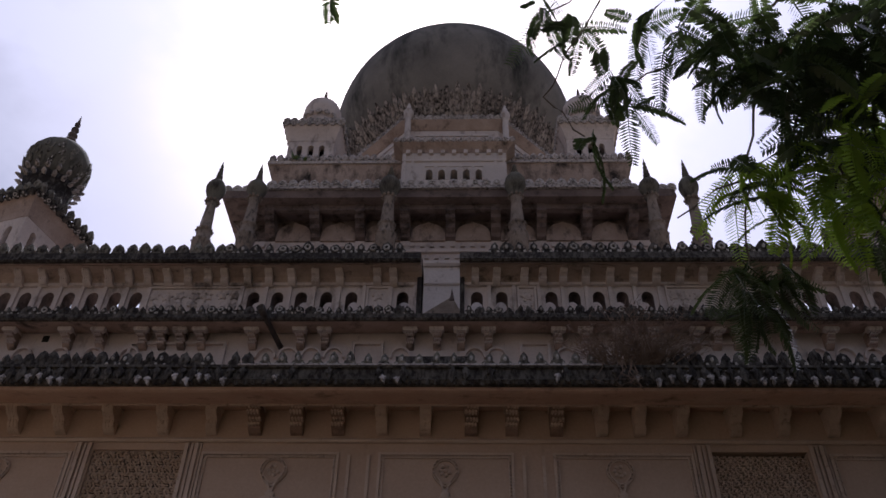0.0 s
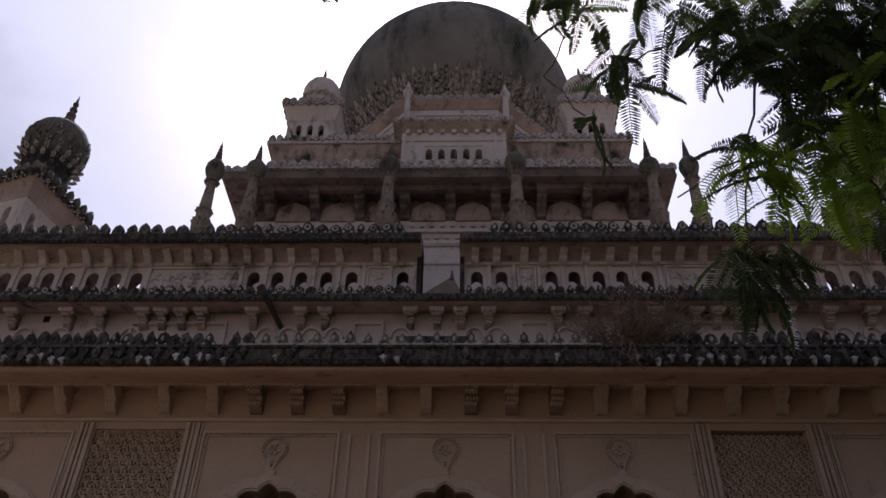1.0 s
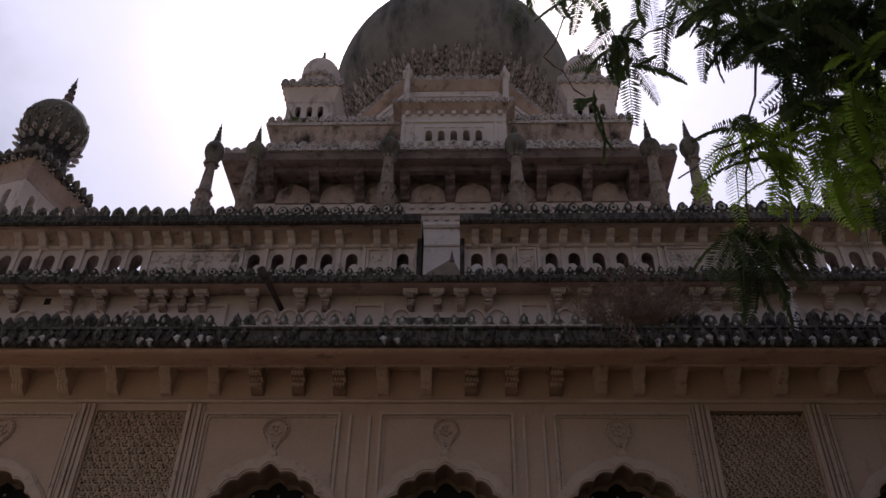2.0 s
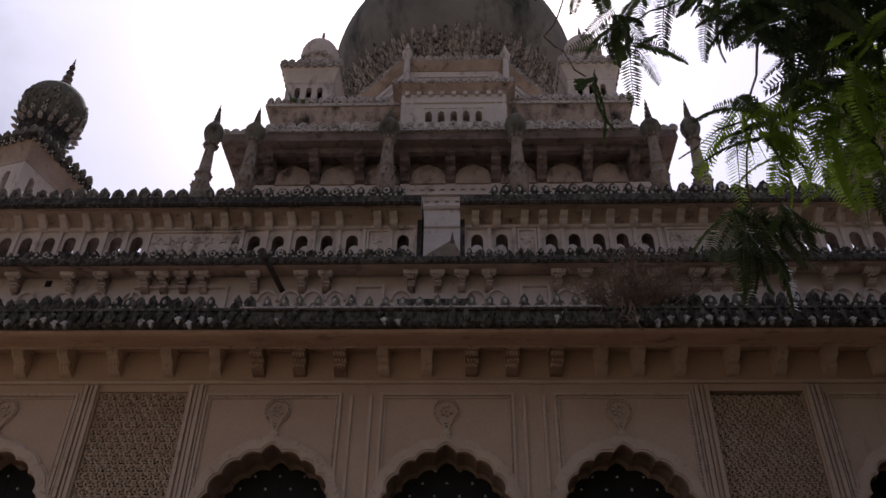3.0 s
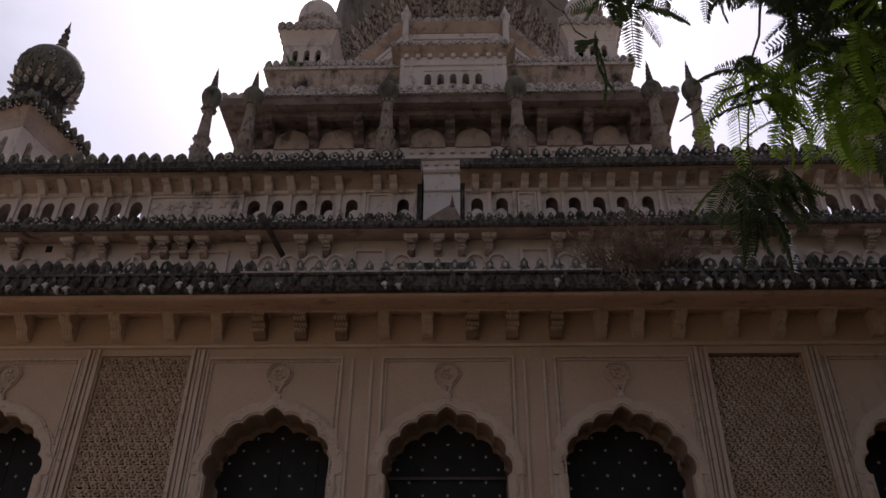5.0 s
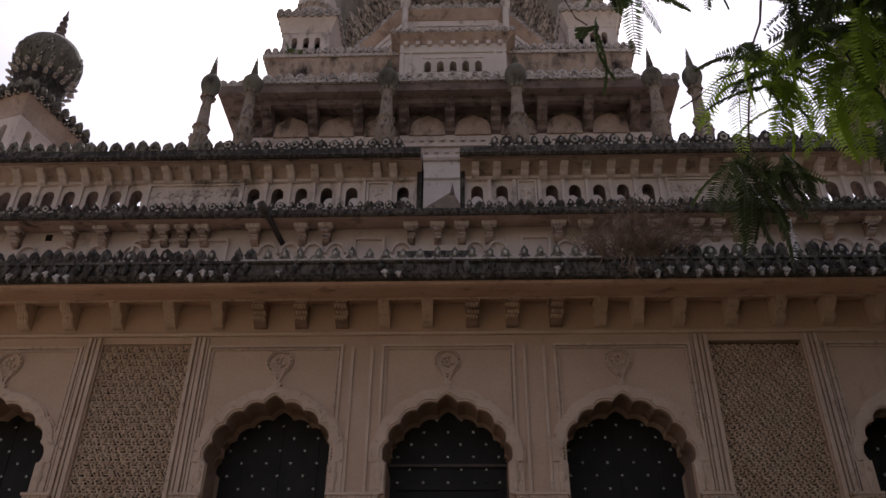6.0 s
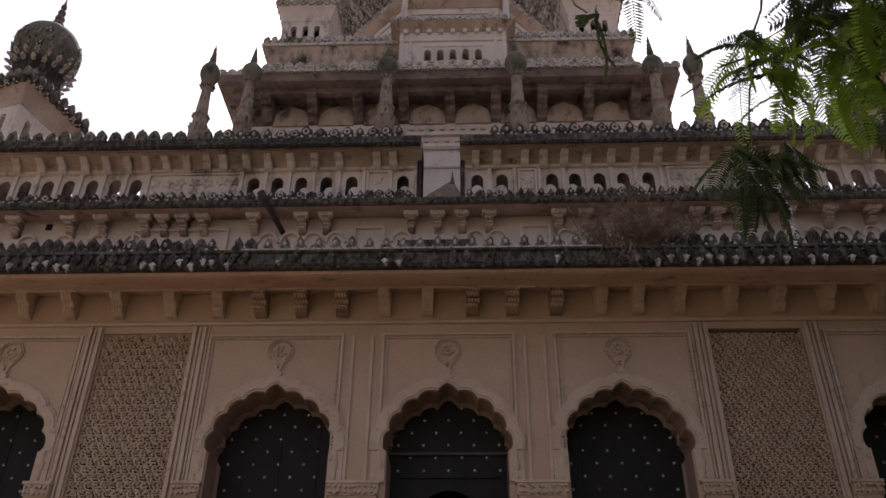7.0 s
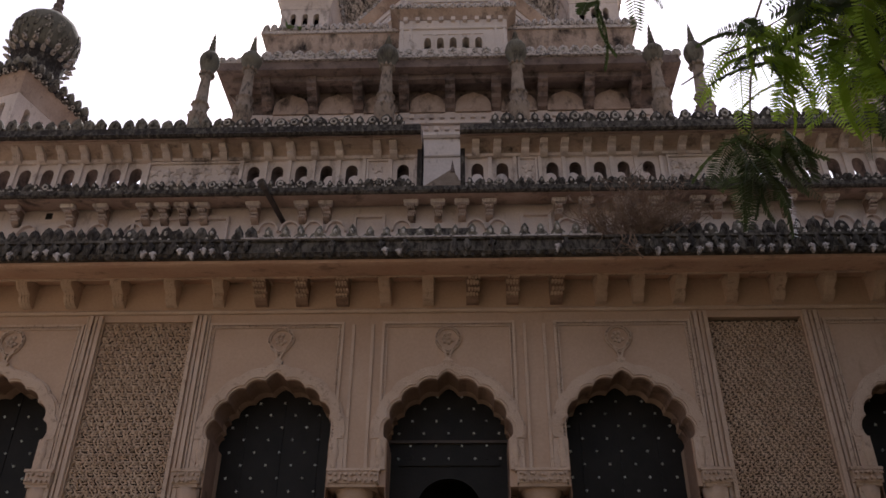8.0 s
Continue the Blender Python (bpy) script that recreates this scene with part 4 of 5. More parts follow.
def slit_walls(ob, h, t, slits, half, z0, zs, z1, mat):
    """Four walls round a square, each with arched slits between z0 and the spring zs; z1 is the top."""
    for side in range(4):
        turn = Matrix.Rotation(math.pi / 2 * side, 4, "Z")
        e = h if side % 2 == 0 else h - t
        part("wall", made(box, -e, e, -h, -h + t, 0, z0), mat, ob).matrix_basis = turn
        cuts = [-e] + [(a + b) / 2 for a, b in zip(slits, slits[1:])] + [e]
        for x, lo_, hi_ in zip(slits, cuts, cuts[1:]):
            bm = bmesh.new()
            arch_wall(bm, lo_, hi_, zs, z1, x, [(half * math.cos(math.pi * k / 10), zs + half * 1.2 * math.sin(math.pi * k / 10)) for k in range(11)], -h, -h + t)
            box(bm, lo_, x - half, -h, -h + t, z0, zs)
            box(bm, x + half, hi_, -h, -h + t, z0, zs)
            part("arch_bay", bm, mat, ob).matrix_basis = turn


# kiosks on the corners
def kiosk(x, y):
    ob = thing("kiosk", "small stained stucco roof kiosk with slit windows and a ribbed dome", "kiosk", "tower kiosks", (x, y, 15.20))
    h = 0.57
    slit_walls(ob, h, 0.14, (-0.28, 0.0, 0.27), 0.07, 0.90, 1.36, 1.62, UPPER)
    # near-black block paints the shade seen through the slits
    part("core", made(box, -0.30, 0.30, -0.30, 0.30, 0, 1.5), WOOD_AND_HOLLOW, ob, "near-black block painted as shade inside the kiosk")
    part("cove", made(frustum, 0, 0, 0.58, 0.58, 1.60, 0.74, 0.74, 2.05, 6, 1.5), UPPER, ob)
    for k in range(8):
        for s, rz in ((-1, 0), (1, 180)):
            put("merlon", M_TOWER[k % 4], ob, pose(-0.68 + k * 0.195, s * 0.72, 2.00, 0, random.uniform(-5, 5), 0) @ Matrix.Diagonal((0.95, 1, 1.2, 1)))
            put("merlon", M_TOWER[k % 4], ob, pose(s * 0.72, -0.68 + k * 0.195, 2.00, 0, 0, 90) @ Matrix.Diagonal((0.95, 1, 1.2, 1)))
    part("neck", made(lathe, [(0.5, 2.04), (0.5, 2.4), (0.42, 2.7), (0.44, 2.85)], 0, 0, 24), UPPER, ob, smooth=True)
    dome = part("dome", made(lathe, [(0.44, 2.82), (0.475, 2.97), (0.49, 3.17), (0.47, 3.34), (0.40, 3.52), (0.27, 3.66), (0.12, 3.74), (0.05, 3.78)], 0, 0, 48, 0.03, 24), UPPER, ob, "ribbed stucco dome", smooth=True)
    part("finial", made(lathe, finial_profile(3.72, 0.62, 0.085), 0, 0, 10), SOOT_AND_SHADE, dome, smooth=True)
    for k in range(14):
        put("petal", M_SMALL[k % 4], dome, Matrix.Rotation(math.tau * k / 14, 4, "Z") @ pose(0, -0.47, 2.80, -6, 0, 0) @ Matrix.Diagonal((1.3, 1, 1.3, 1)))
    return ob


kiosk(-3.83, 14.05)
kiosk(2 * XT + 3.83, 14.05)

# drum, petals and great dome
def octagon(bm, ap, z0, z1, ap1=None):
    rings = []
    for a, z in ((ap, z0), (ap1 or ap, z1)):
        r = a / math.cos(math.pi / 8)
        rings.append([bm.verts.new((XT + r * math.cos(math.pi / 8 + math.pi / 4 * k), 18.0 + r * math.sin(math.pi / 8 + math.pi / 4 * k), z)) for k in range(8)])
    for k in range(8):
        bm.faces.new((rings[0][k], rings[0][(k + 1) % 8], rings[1][(k + 1) % 8], rings[1][k]))
    bm.faces.new(rings[0][::-1])
    bm.faces.new(rings[1])


tpart("drum", made(octagon, 3.05, 15.2, 18.9), UPPER)
tpart("drum_moulding", made(octagon, 3.14, 18.20, 18.32), WHITE)
tpart("drum_cornice", made(octagon, 3.07, 18.84, 19.08, 3.26), BROWN)
for k in range(8):
    a = math.pi / 4 * k
    turn = Matrix.Translation((XT, 18.0, 0)) @ Matrix.Rotation(a, 4, "Z")
    for j in range(13):
        tput("merlon", M_TOWER[j % 4], turn @ pose(-1.26 + j * 0.21, -3.2, 19.07, random.uniform(-5, 5), 0, 0))
    tput("corner_post", POST, turn)
    for z in (18.42, 18.58):
        tput("band", BAND, turn @ pose(0, 0, z))

DZ, DR = 21.62, 3.86


def dome_r(z):
    k = z - DZ
    if k > 0:
        return math.sqrt(max(DR * DR - (k * 0.985) ** 2, 0.0))
    return max(math.sqrt(max(DR * DR - k * k, 0)), 2.75)


prof = [(dome_r(z), z) for z in [18.9 + 0.25 * i for i in range(12)]] + [(DR * math.cos(t), DZ + DR / 0.985 * math.sin(t)) for t in [math.pi / 2 * i / 22 for i in range(22)]]
prof = [p for i, p in enumerate(prof) if i == 0 or p[1] > prof[i - 1][1] + 0.01] + [(0.02, DZ + DR / 0.985)]
tpart("great_dome", made(lathe, prof, XT, 18.0, 96), DOME, "great dark grey weathered stucco dome", smooth=True)


def petal_mesh(z0, z1, w, out):
    bm = bmesh.new()
    cols = []
    for i in range(7):
        k = i / 6
        z = z0 + (z1 - z0) * k
        half = w * (0.7 + 0.5 * math.sin(math.pi * min(1, k * 0.8))) * (1 - 0.7 * k ** 8)
        lift = out * (0.25 + 0.75 * k * k)
        r = dome_r(z) + 0.01
        cols.append([bm.verts.new((s * half, -(r + lift * (1 if s == 0 else 0.45)), z)) for s in (-1, -0.55, 0, 0.55, 1)] +
                    [bm.verts.new((s * half, -(r - 0.06), z)) for s in (1, -1)])
    for a, b in zip(cols, cols[1:]):
        for j in range(7):
            bm.faces.new((a[j], a[(j + 1) % 7], b[(j + 1) % 7], b[j]))
    bm.faces.new(cols[0])
    bm.faces.new(cols[-1][::-1])
    return mesh_of("petal", bm, PETAL)


for z0, z1, w, out, n, off in ((19.05, 19.45, 0.064, 0.07, 72, 0), (19.22, 19.72, 0.066, 0.09, 72, 0.5), (19.45, 19.98, 0.062, 0.09, 72, 0.0), (19.7, 20.24, 0.058, 0.07, 72, 0.5)):
    shapes = [petal_mesh(z0, z1 + random.uniform(-0.12, 0.12), w, out) for _ in range(3)]
    for k in range(n):
        tput("petal", random.choice(shapes), Matrix.Translation((XT, 18.0, 0)) @ Matrix.Rotation(math.tau * (k + off) / n, 4, "Z"))


# ------------------------------------------------------------ corner turrets
RELIEF = [merlon_mesh(0.15, 0.26, LICHEN, 0.25, 0.05, k == 0, relief=FLECK if k == 1 else None) for k in range(3)]


def turret(x, y, side):
    ob = thing("corner_turret", "stained stucco corner turret with slit windows and bulbous dome", "turret", "corner turrets", (x, y, 8.67))
    ob.rotation_euler.z = radians(-16 * side)
    h = 0.66
    part("plinth", made(box, -0.7, 0.7, -0.7, 0.7, -0.08, 0.003), UPPER, ob)
    slit_walls(ob, h, 0.16, (-0.36, 0.0, 0.36), 0.07, 2.05, 2.84, 3.10, UPPER)
    # shade inside the turret is painted as a near-black block
    part("core", made(box, -0.3, 0.3, -0.3, 0.3, 0, 2.9), WOOD_AND_HOLLOW, ob, "near-black block painted as shade inside the turret")
    part("cove", made(frustum, 0, 0, 0.67, 0.67, 3.095, 0.79, 0.79, 3.56, 6, 2.2), BROWN, ob)
    part("coping", made(frustum, 0, 0, 0.78, 0.78, 3.54, 0.80, 0.80, 3.64), BLACK, ob)
    for k in range(8):
        for s in (-1, 1):
            put("merlon", M_TOP[k % 5], ob, pose(-0.72 + k * 0.205, s * 0.80, 3.62, 0, random.uniform(-6, 6), 0) @ Matrix.Diagonal((0.9, 1, 0.95, 1)))
            put("merlon", M_TOP[k % 5], ob, pose(s * 0.80, -0.72 + k * 0.205, 3.62, 0, 0, 90) @ Matrix.Diagonal((0.9, 1, 0.95, 1)))
    part("neck", made(lathe, [(0.60, 3.6), (0.58, 3.9), (0.48, 4.2), (0.47, 4.5), (0.52, 4.7)], 0, 0, 28), BLACK, ob, smooth=True)
    dome = part("dome", made(lathe, [(0.48, 4.66), (0.57, 4.84), (0.625, 5.06), (0.635, 5.26), (0.60, 5.46), (0.52, 5.62), (0.39, 5.76), (0.22, 5.85), (0.06, 5.88)], 0, 0, 40), STREAKED, ob, "bulbous blackened stucco dome", smooth=True)
    part("finial", made(lathe, finial_profile(5.82, 1.06, 0.14), 0, 0, 12), SOOT_AND_SHADE, dome, smooth=True)
    for n, r, z, tilt in ((18, 0.50, 4.56, 62), (18, 0.54, 4.72, 66)):
        for k in range(n):
            put("petal", M_SMALL[k % 4], dome, Matrix.Rotation(math.tau * (k + z) / n, 4, "Z") @ pose(0, -r, z, tilt, 0, 0) @ Matrix.Diagonal((0.7, 0.5, 1.0, 1)))
    # worn leaf relief over the swelling of the dome
    for n, r, z, tilt in ((17, 0.580, 4.84, 15), (17, 0.628, 5.05, 5), (15, 0.640, 5.24, -9)):
        for k in range(n):
            if random.random() < 0.85:
                put("relief_leaf", RELIEF[k % 3], dome, Matrix.Rotation(math.tau * (k + z * 3) / n, 4, "Z") @ pose(0, -r, z, tilt, random.uniform(-22, 22), 0)
                    @ Matrix.Diagonal((random.uniform(0.6, 0.9), 0.35, random.uniform(0.7, 1.1), 1)))
    for k in range(9):
        for a in range(4):
            put("cove_leaf", M_MID[k % 5], ob, Matrix.Rotation(math.pi / 2 * a, 4, "Z") @ pose(-0.72 + k * 0.18, -0.79, 3.50, 35, 0, 0) @ Matrix.Diagonal((1, 0.7, 0.9, 1)))
    return ob


turret(-8.53, 11.60, 1)
turret(2 * XC + 8.53, 11.60, -1)

# ------------------------------------------------------------ rain spout
spout = thing("rain_spout", "dark rusty iron rain pipe leaning from the parapet", "drain pipe", at=(-2.745, 9.99, 8.33))
TILT = Vector((-0.205, -0.69, 0.23)).to_track_quat("Z", "Y").to_matrix().to_4x4()
bm = bmesh.new()
lathe(bm, [(0.040, 0), (0.040, 0.62), (0.058, 0.66), (0.062, 0.77), (0.053, 0.77), (0.046, 0.6)], 0, 0, 14)
part("pipe", bm, IRON, spout, smooth=True).matrix_basis = TILT
# near-black disc paints the shade down the pipe's mouth
part("mouth", made(lathe, [(0.047, 0.70), (0.047, 0.72)], 0, 0, 12), WOOD_AND_HOLLOW, spout).matrix_basis = TILT


# ------------------------------------------------------------ dry bush on the eave
def tube(bm, pts, r0, r1, seg=6):
    rings = []
    n = len(pts)
    for i, p in enumerate(pts):
        d = (pts[min(i + 1, n - 1)] - pts[max(i - 1, 0)]).normalized()
        u = d.orthogonal().normalized()
        v = d.cross(u)
        r = r0 + (r1 - r0) * i / (n - 1)
        rings.append([bm.verts.new(p + (u * math.cos(math.tau * k / seg) + v * math.sin(math.tau * k / seg)) * r) for k in range(seg)])
    for a, b in zip(rings, rings[1:]):
        for k in range(seg):
            bm.faces.new((a[k], a[(k + 1) % seg], b[(k + 1) % seg], b[k]))


bush = thing("dry_bush", "dry brown leafless bush rooted on the blackened eave", "bush", at=(2.1, 8.96, 7.30))
bm = bmesh.new()
rng = random.Random(5)
for k in range(240):
    a = Vector((rng.uniform(-0.35, 0.45), rng.uniform(-0.05, 0.1), 0))
    d = Vector((rng.uniform(-0.8, 0.9), rng.uniform(-0.5, 0.25), rng.uniform(0.15, 1.0))).normalized()
    ln = rng.uniform(0.3, 0.9)
    pts = [a + d * ln * j / 4 + Vector((rng.uniform(-1, 1), rng.uniform(-1, 1), rng.uniform(-1, 1))) * 0.03 * j / 2 for j in range(5)]
    tube(bm, pts, 0.008, 0.002, 3)
    for j in (2, 3, 4):
        for _ in range(3):
            e = Vector((rng.uniform(-1, 1), rng.uniform(-1, 1), rng.uniform(-0.6, 1))).normalized() * rng.uniform(0.06, 0.2)
            tube(bm, [pts[j], pts[j] + e * 0.5 + Vector((0, 0, 0.01)), pts[j] + e], 0.004, 0.0015, 3)
part("twig_mass", bm, TWIG, bush)["kind"] = "stuff"
bm = bmesh.new()
for k in range(9):
    a = Vector((rng.uniform(-0.4, 0.3), -0.13, rng.uniform(-0.05, 0.1)))
    pts = [a + Vector((rng.uniform(-0.05, 0.05) * j, -0.01 * j, -0.10 * j * rng.uniform(0.6, 1.2))) for j in range(5)]
    tube(bm, pts, 0.008, 0.003, 4)
part("root_mass", bm, TWIG, bush, "pale hanging roots")["kind"] = "stuff"


# ------------------------------------------------------------ tree with feathery leaves overhead
def frond_mesh(length, pairs, wide, droop, mat=None):
    bm = bmesh.new()
    pts = [Vector((0, length * k / 8, -droop * length * (k / 8) ** 2)) for k in range(9)]
    tube(bm, pts, 0.0035, 0.001, 4)
    for i in range(pairs):
        k = (i + 1.5) / (pairs + 1.5)
        p = Vector((0, length * k, -droop * length * k * k))
        ln = wide * (0.35 + 0.65 * math.sin(math.pi * min(1, 0.18 + k * 0.80)))
        for s in (-1, 1):
            t = Vector((s * 0.92, 0.40 + random.uniform(-0.1, 0.1), -0.16 + random.uniform(-0.14, 0.1))).normalized()
            b = p + t * ln
            m = p + t * ln * 0.5
            w = Vector((0, length / pairs * 0.33, 0.004))
            v = [bm.verts.new(c) for c in (p - w * 0.3, m - w, b - w * 0.25, b + w * 0.25, m + w, p + w * 0.4)]
            bm.faces.new(v)
    me = bpy.data.meshes.new("frond")
    bm.to_mesh(me)
    bm.free()
    me.materials.append(mat or LEAF)
    return me


FRONDS = [frond_mesh(random.uniform(0.24, 0.33), random.randint(20, 26), random.uniform(0.050, 0.066), random.uniform(0.15, 0.55)) for _ in range(8)]
BRIGHT = [frond_mesh(random.uniform(0.25, 0.34), random.randint(20, 25), random.uniform(0.052, 0.066), random.uniform(0.2, 0.5), SUNLIT_LEAF) for _ in range(4)]
tree = thing("tree", "spreading tree with feathery green leaves overhanging the front", "tree", at=(4.3, 1.5, 0))
TR = Matrix.Translation((-4.3, -1.5, 0))
trunk_pts = [Vector(p) for p in ((4.3, 1.5, -0.1), (4.25, 1.55, 1.2), (4.1, 1.7, 2.6), (3.7, 2.0, 3.9), (3.2, 2.3, 4.7))]
ob = part("trunk", made(tube, trunk_pts, 0.24, 0.10, 12), BARK, tree, smooth=True)
ob.matrix_basis = TR
rng = random.Random(11)


def frond_pose(q, d, spread=1.5):
    return (Matrix.Translation(q) @ Matrix.Rotation(math.atan2(-d.x, d.y) + rng.uniform(-spread, spread), 4, "Z")
            @ Matrix.Rotation(rng.uniform(-1.2, 0.25), 4, "X") @ Matrix.Rotation(rng.uniform(-0.8, 0.8), 4, "Y") @ Matrix.Scale(rng.uniform(0.75, 1.15), 4))


def jitter(s):
    return Vector((rng.uniform(-s, s), rng.uniform(-s, s), rng.uniform(-s, s)))


def fine_line(points, steps=4):
    pts = [Vector(p) for p in points]
    out = [a.lerp(b, k / steps) + jitter(0.02) for a, b in zip(pts, pts[1:]) for k in range(steps)]
    return out + [pts[-1]]


FORK = (3.2, 2.3, 4.7)


def limb(*points, r=0.016):
    ob = part("limb", made(tube, fine_line((FORK,) + points), r, 0.004, 8), BARK, tree, smooth=True)
    ob.matrix_basis = TR


def tuft(x, y, z, count, spread, low=-1.25, high=0.15, bright=0.0):
    """A whorl of feathery leaves round the end of a twig; low and high bound how far they hang."""
    twist = rng.uniform(0, 6.28)
    for k in range(count):
        a = twist + math.tau * k / count + rng.uniform(-0.3, 0.3)
        m = (Matrix.Translation(Vector((x, y, z)) + jitter(spread)) @ Matrix.Rotation(a, 4, "Z") @ Matrix.Rotation(rng.uniform(low, high), 4, "X")
             @ Matrix.Rotation(rng.uniform(-0.7, 0.7), 4, "Y") @ Matrix.Scale(rng.uniform(0.8, 1.2), 4))
        put("frond", rng.choice(BRIGHT if rng.random() < bright else FRONDS), tree, TR @ m)


# the long slanting limb and the thick of the leaves above it
limb((1.85, 1.80, 4.66), (1.69, 1.99, 4.63), (1.66, 2.17, 4.53), (1.52, 2.32, 4.49), (1.34, 2.60, 4.33), (1.01, 2.91, 4.31))
tuft(1.25, 2.24, 4.93, 16, 0.14)
tuft(1.37, 2.24, 4.75, 20, 0.16)
tuft(1.47, 2.08, 4.68, 20, 0.16)
tuft(1.47, 2.23, 4.58, 20, 0.16)
tuft(1.57, 2.09, 4.50, 20, 0.16)
tuft(1.67, 1.97, 4.52, 16, 0.15)
tuft(1.31, 2.35, 4.71, 14, 0.12)
tuft(1.44, 2.38, 4.49, 14, 0.12)
tuft(1.68, 2.13, 4.38, 14, 0.12)
# twigs over the tower's edge
limb((1.57, 2.09, 5.02), (1.31, 2.36, 5.07), (1.06, 2.60, 5.12), (0.80, 2.73, 5.09), r=0.010)
tuft(0.80, 2.70, 5.11, 10, 0.07)
tuft(0.89, 2.78, 5.03, 6, 0.05)
tuft(1.14, 2.46, 4.93, 9, 0.07)
tuft(1.04, 2.43, 5.12, 6, 0.06)
limb((1.24, 2.29, 5.51), (0.95, 2.57, 5.42), r=0.010)
tuft(0.94, 2.59, 5.41, 7, 0.05)
limb((1.32, 1.99, 5.53), (0.80, 2.28, 5.51), (0.44, 2.50, 5.44), r=0.010)
tuft(0.42, 2.50, 5.44, 9, 0.08)
tuft(0.56, 2.59, 5.36, 6, 0.06)
limb((0.77, 2.18, 5.34), (0.51, 2.43, 4.99), (0.38, 2.61, 4.87), (0.59, 2.75, 4.72), r=0.005)
tuft(0.60, 2.75, 4.72, 3, 0.04)
limb((0.75, 1.86, 5.52), (-0.07, 1.99, 5.41), (-0.70, 2.21, 5.30), r=0.008)
tuft(-0.66, 2.20, 5.31, 3, 0.02, -1.3, -0.9)
# the hanging spray before the parapets
limb((1.42, 2.13, 4.68), (1.31, 2.31, 4.59), (1.26, 2.55, 4.34), (1.26, 2.84, 3.95), r=0.010)
tuft(1.29, 2.65, 4.30, 14, 0.09, bright=0.65)
tuft(1.20, 2.64, 4.36, 8, 0.06, -0.9, 0.1, 0.7)
tuft(1.41, 2.68, 4.22, 10, 0.08, bright=0.5)
tuft(1.21, 2.84, 3.95, 8, 0.07, -1.35, -0.3)
tuft(1.33, 2.84, 3.93, 8, 0.07, -1.35, -0.3)
tuft(1.27, 2.92, 3.83, 9, 0.08, -1.35, -0.4)
limb((1.84, 2.00, 4.40), (1.68, 2.26, 4.30), (1.58, 2.41, 4.15), (1.47, 2.44, 3.96), r=0.010)
tuft(1.64, 2.27, 4.31, 16, 0.13, bright=0.6)
tuft(1.58, 2.43, 4.21, 14, 0.12, bright=0.8)
tuft(1.50, 2.40, 4.30, 12, 0.11, bright=0.8)
tuft(1.65, 2.40, 4.04, 14, 0.11, bright=0.7)
tuft(1.45, 2.39, 3.95, 5, 0.03, -1.3, -0.7, 1.0)
limb((1.88, 2.12, 4.13), (1.74, 2.38, 3.99), (1.67, 2.55, 3.86), r=0.010)
tuft(1.69, 2.55, 3.90, 9, 0.09, bright=0.3)

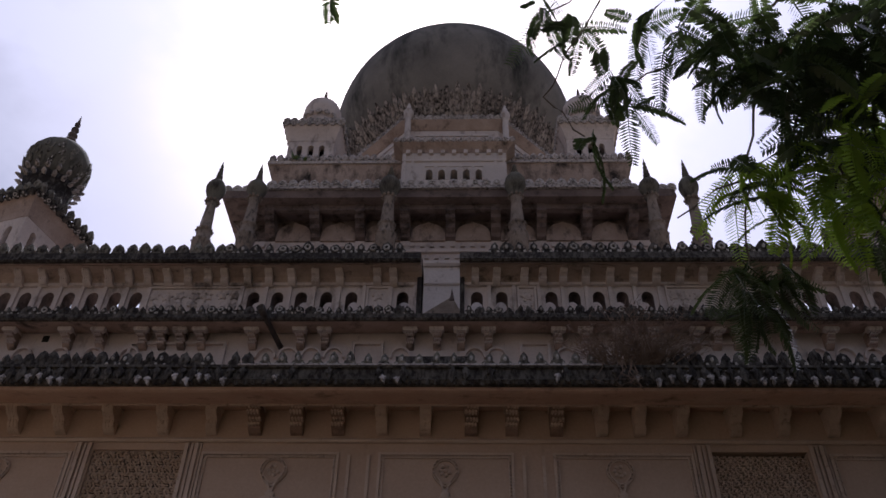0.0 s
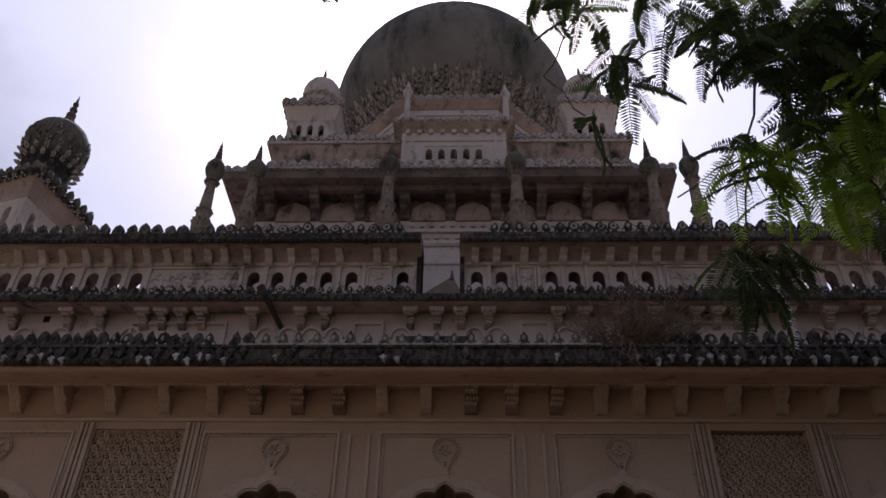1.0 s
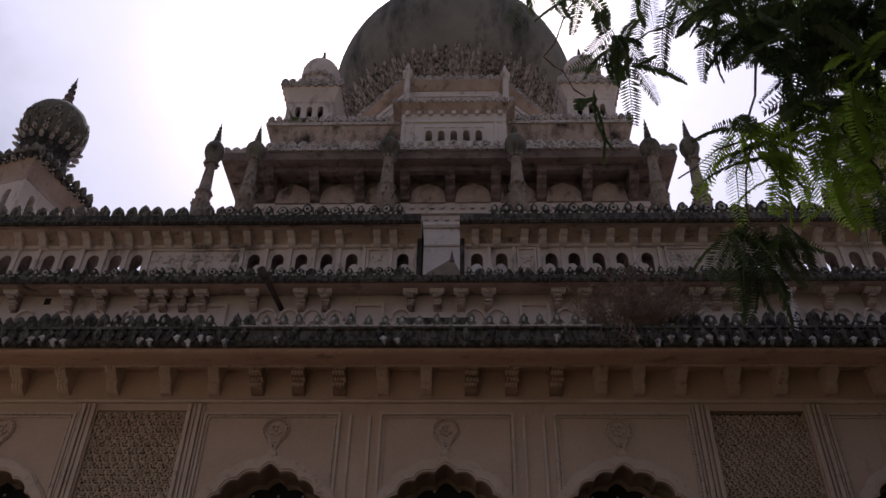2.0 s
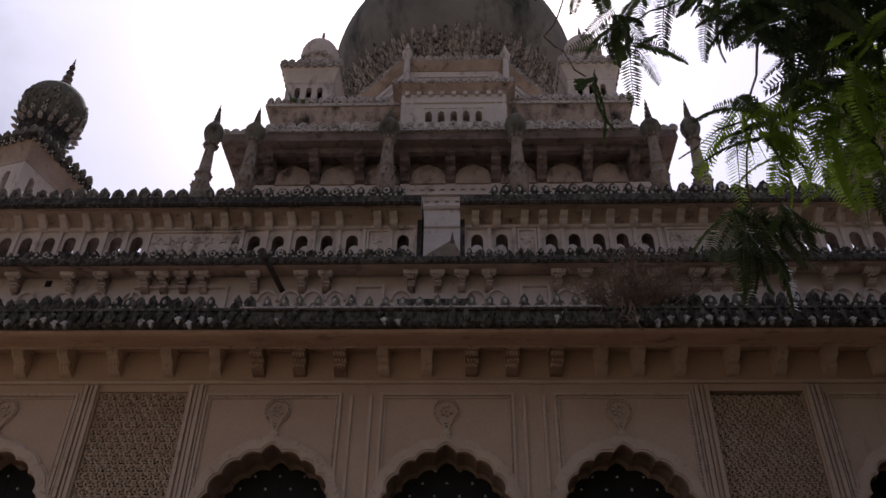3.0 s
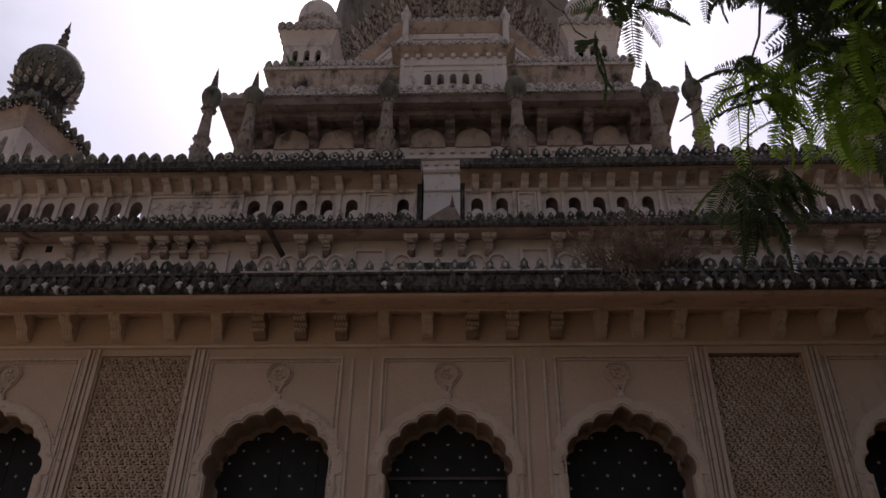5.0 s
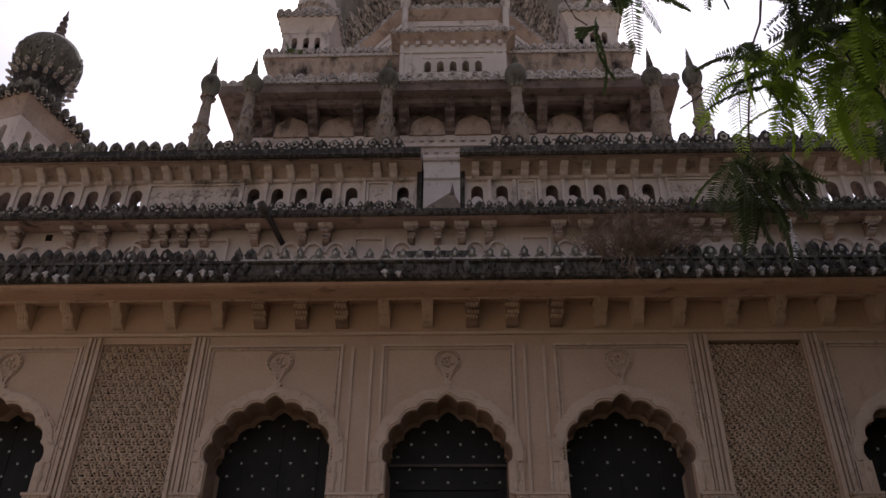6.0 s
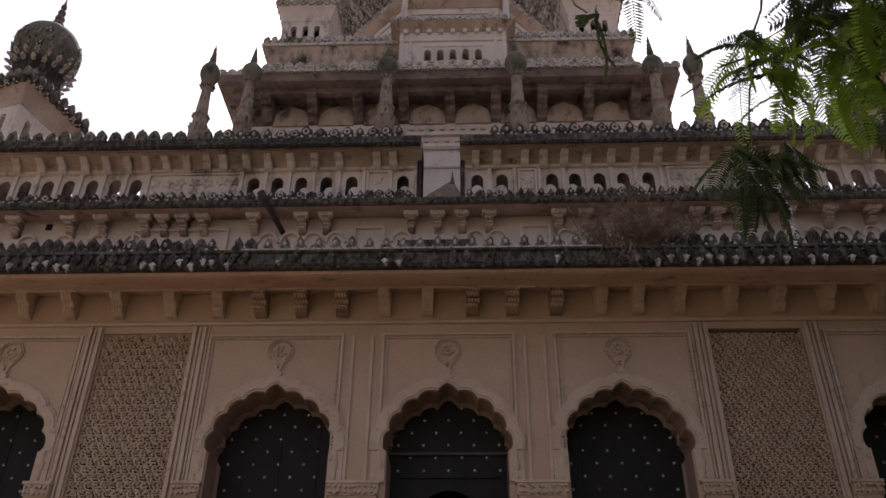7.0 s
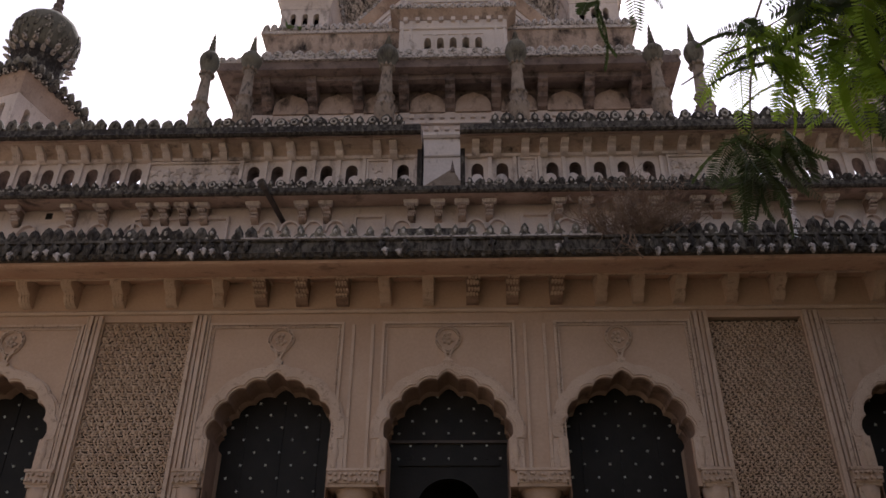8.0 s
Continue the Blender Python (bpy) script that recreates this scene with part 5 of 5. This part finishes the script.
# rest of the leaves, over and beside the path, unseen, added to shade the front
bm = bmesh.new()
wood = bmesh.new()
for bough in ([(3.2, 2.3, 4.7), (4.6, 3.4, 6.2), (5.6, 4.8, 6.8), (6.2, 6.4, 6.8)], [(3.2, 2.3, 4.7), (4.9, 2.6, 6.4), (6.6, 3.6, 7.0), (7.6, 5.2, 7.0)],
              [(3.7, 2.0, 3.9), (5.2, 0.8, 5.8), (6.6, 0.2, 6.8), (7.8, 0.6, 7.2)], [(3.2, 2.3, 4.7), (3.2, 0.6, 6.2), (2.8, -1.0, 7.0), (2.0, -2.4, 7.2)],
              [(3.7, 2.0, 3.9), (4.6, 0.0, 5.8), (5.0, -1.8, 6.8), (5.2, -3.4, 7.0)], [(4.6, 3.4, 6.2), (5.0, 4.6, 5.8), (5.2, 5.8, 5.4)],
              [(4.9, 2.6, 6.4), (5.4, 3.6, 7.4), (6.2, 4.8, 8.0)], [(4.9, 2.6, 6.4), (7.2, 2.4, 6.8), (8.8, 4.2, 6.6), (9.4, 6.0, 6.2)],
              [(4.9, 2.6, 6.4), (6.8, 5.0, 6.0), (7.6, 7.0, 5.0), (7.9, 8.0, 4.0)], [(5.6, 4.8, 6.8), (7.0, 6.4, 6.2), (8.6, 7.4, 5.6)],
              [(5.0, -1.8, 6.8), (6.6, -2.2, 7.2), (8.2, -1.4, 7.4)], [(3.7, 2.0, 3.9), (5.5, 3.0, 4.6), (7.5, 4.2, 4.8), (9.5, 5.0, 4.6)],
              [(4.6, 3.4, 6.2), (6.4, 5.2, 5.2), (7.4, 6.6, 4.6)], [(5.2, 0.8, 5.8), (6.4, 2.2, 4.8), (8.4, 2.8, 4.4)]):
    line = fine_line(bough, 6)
    tube(wood, line, 0.05, 0.008, 6)
    for i, p in enumerate(line[3:], 3):
        d = (line[min(i + 1, len(line) - 1)] - line[i - 1]).normalized()
        for _ in range(75):
            m = frond_pose(p + jitter(0.7), d, 3.1) @ Matrix.Scale(1.8, 4)
            v = [bm.verts.new(m @ Vector(c)) for c in ((0, 0, 0), (0.09, 0.2, -0.02), (0.05, 0.42, -0.12), (0, 0.46, -0.14), (-0.05, 0.42, -0.12), (-0.09, 0.2, -0.02))]
            bm.faces.new(v)
me = bpy.data.meshes.new("crown")
bm.to_mesh(me)
bm.free()
me.materials.append(LEAF)
ob = put("crown", me, tree, TR)
ob["kind"] = "stuff"
ob = part("upper_wood", wood, BARK, tree, smooth=True)
ob.matrix_basis = TR


# ------------------------------------------------------------ weeds on the tower parapet
def weed(x, y, z, size, n):
    ob = thing("weed", "small green weed growing from the tower parapet", "plant", "parapet weeds", (x, y, z))
    for k in range(n):
        bm = bmesh.new()
        a, tilt = math.tau * k / n + rng.uniform(-0.4, 0.4), rng.uniform(0.2, 1.0)
        d = Vector((math.cos(a) * tilt, math.sin(a) * tilt, 1)).normalized() * size * rng.uniform(0.6, 1.1)
        u = d.orthogonal().normalized() * size * 0.16
        v = [bm.verts.new(c) for c in (Vector((0, 0, 0)), d * 0.5 - u, d + Vector((0, 0, -0.1 * size)), d * 0.5 + u)]
        bm.faces.new(v)
        part("leaf", bm, WEED, ob)


weed(-3.95, 12.66, 15.26, 0.22, 12)
weed(-3.70, 12.68, 15.24, 0.16, 9)
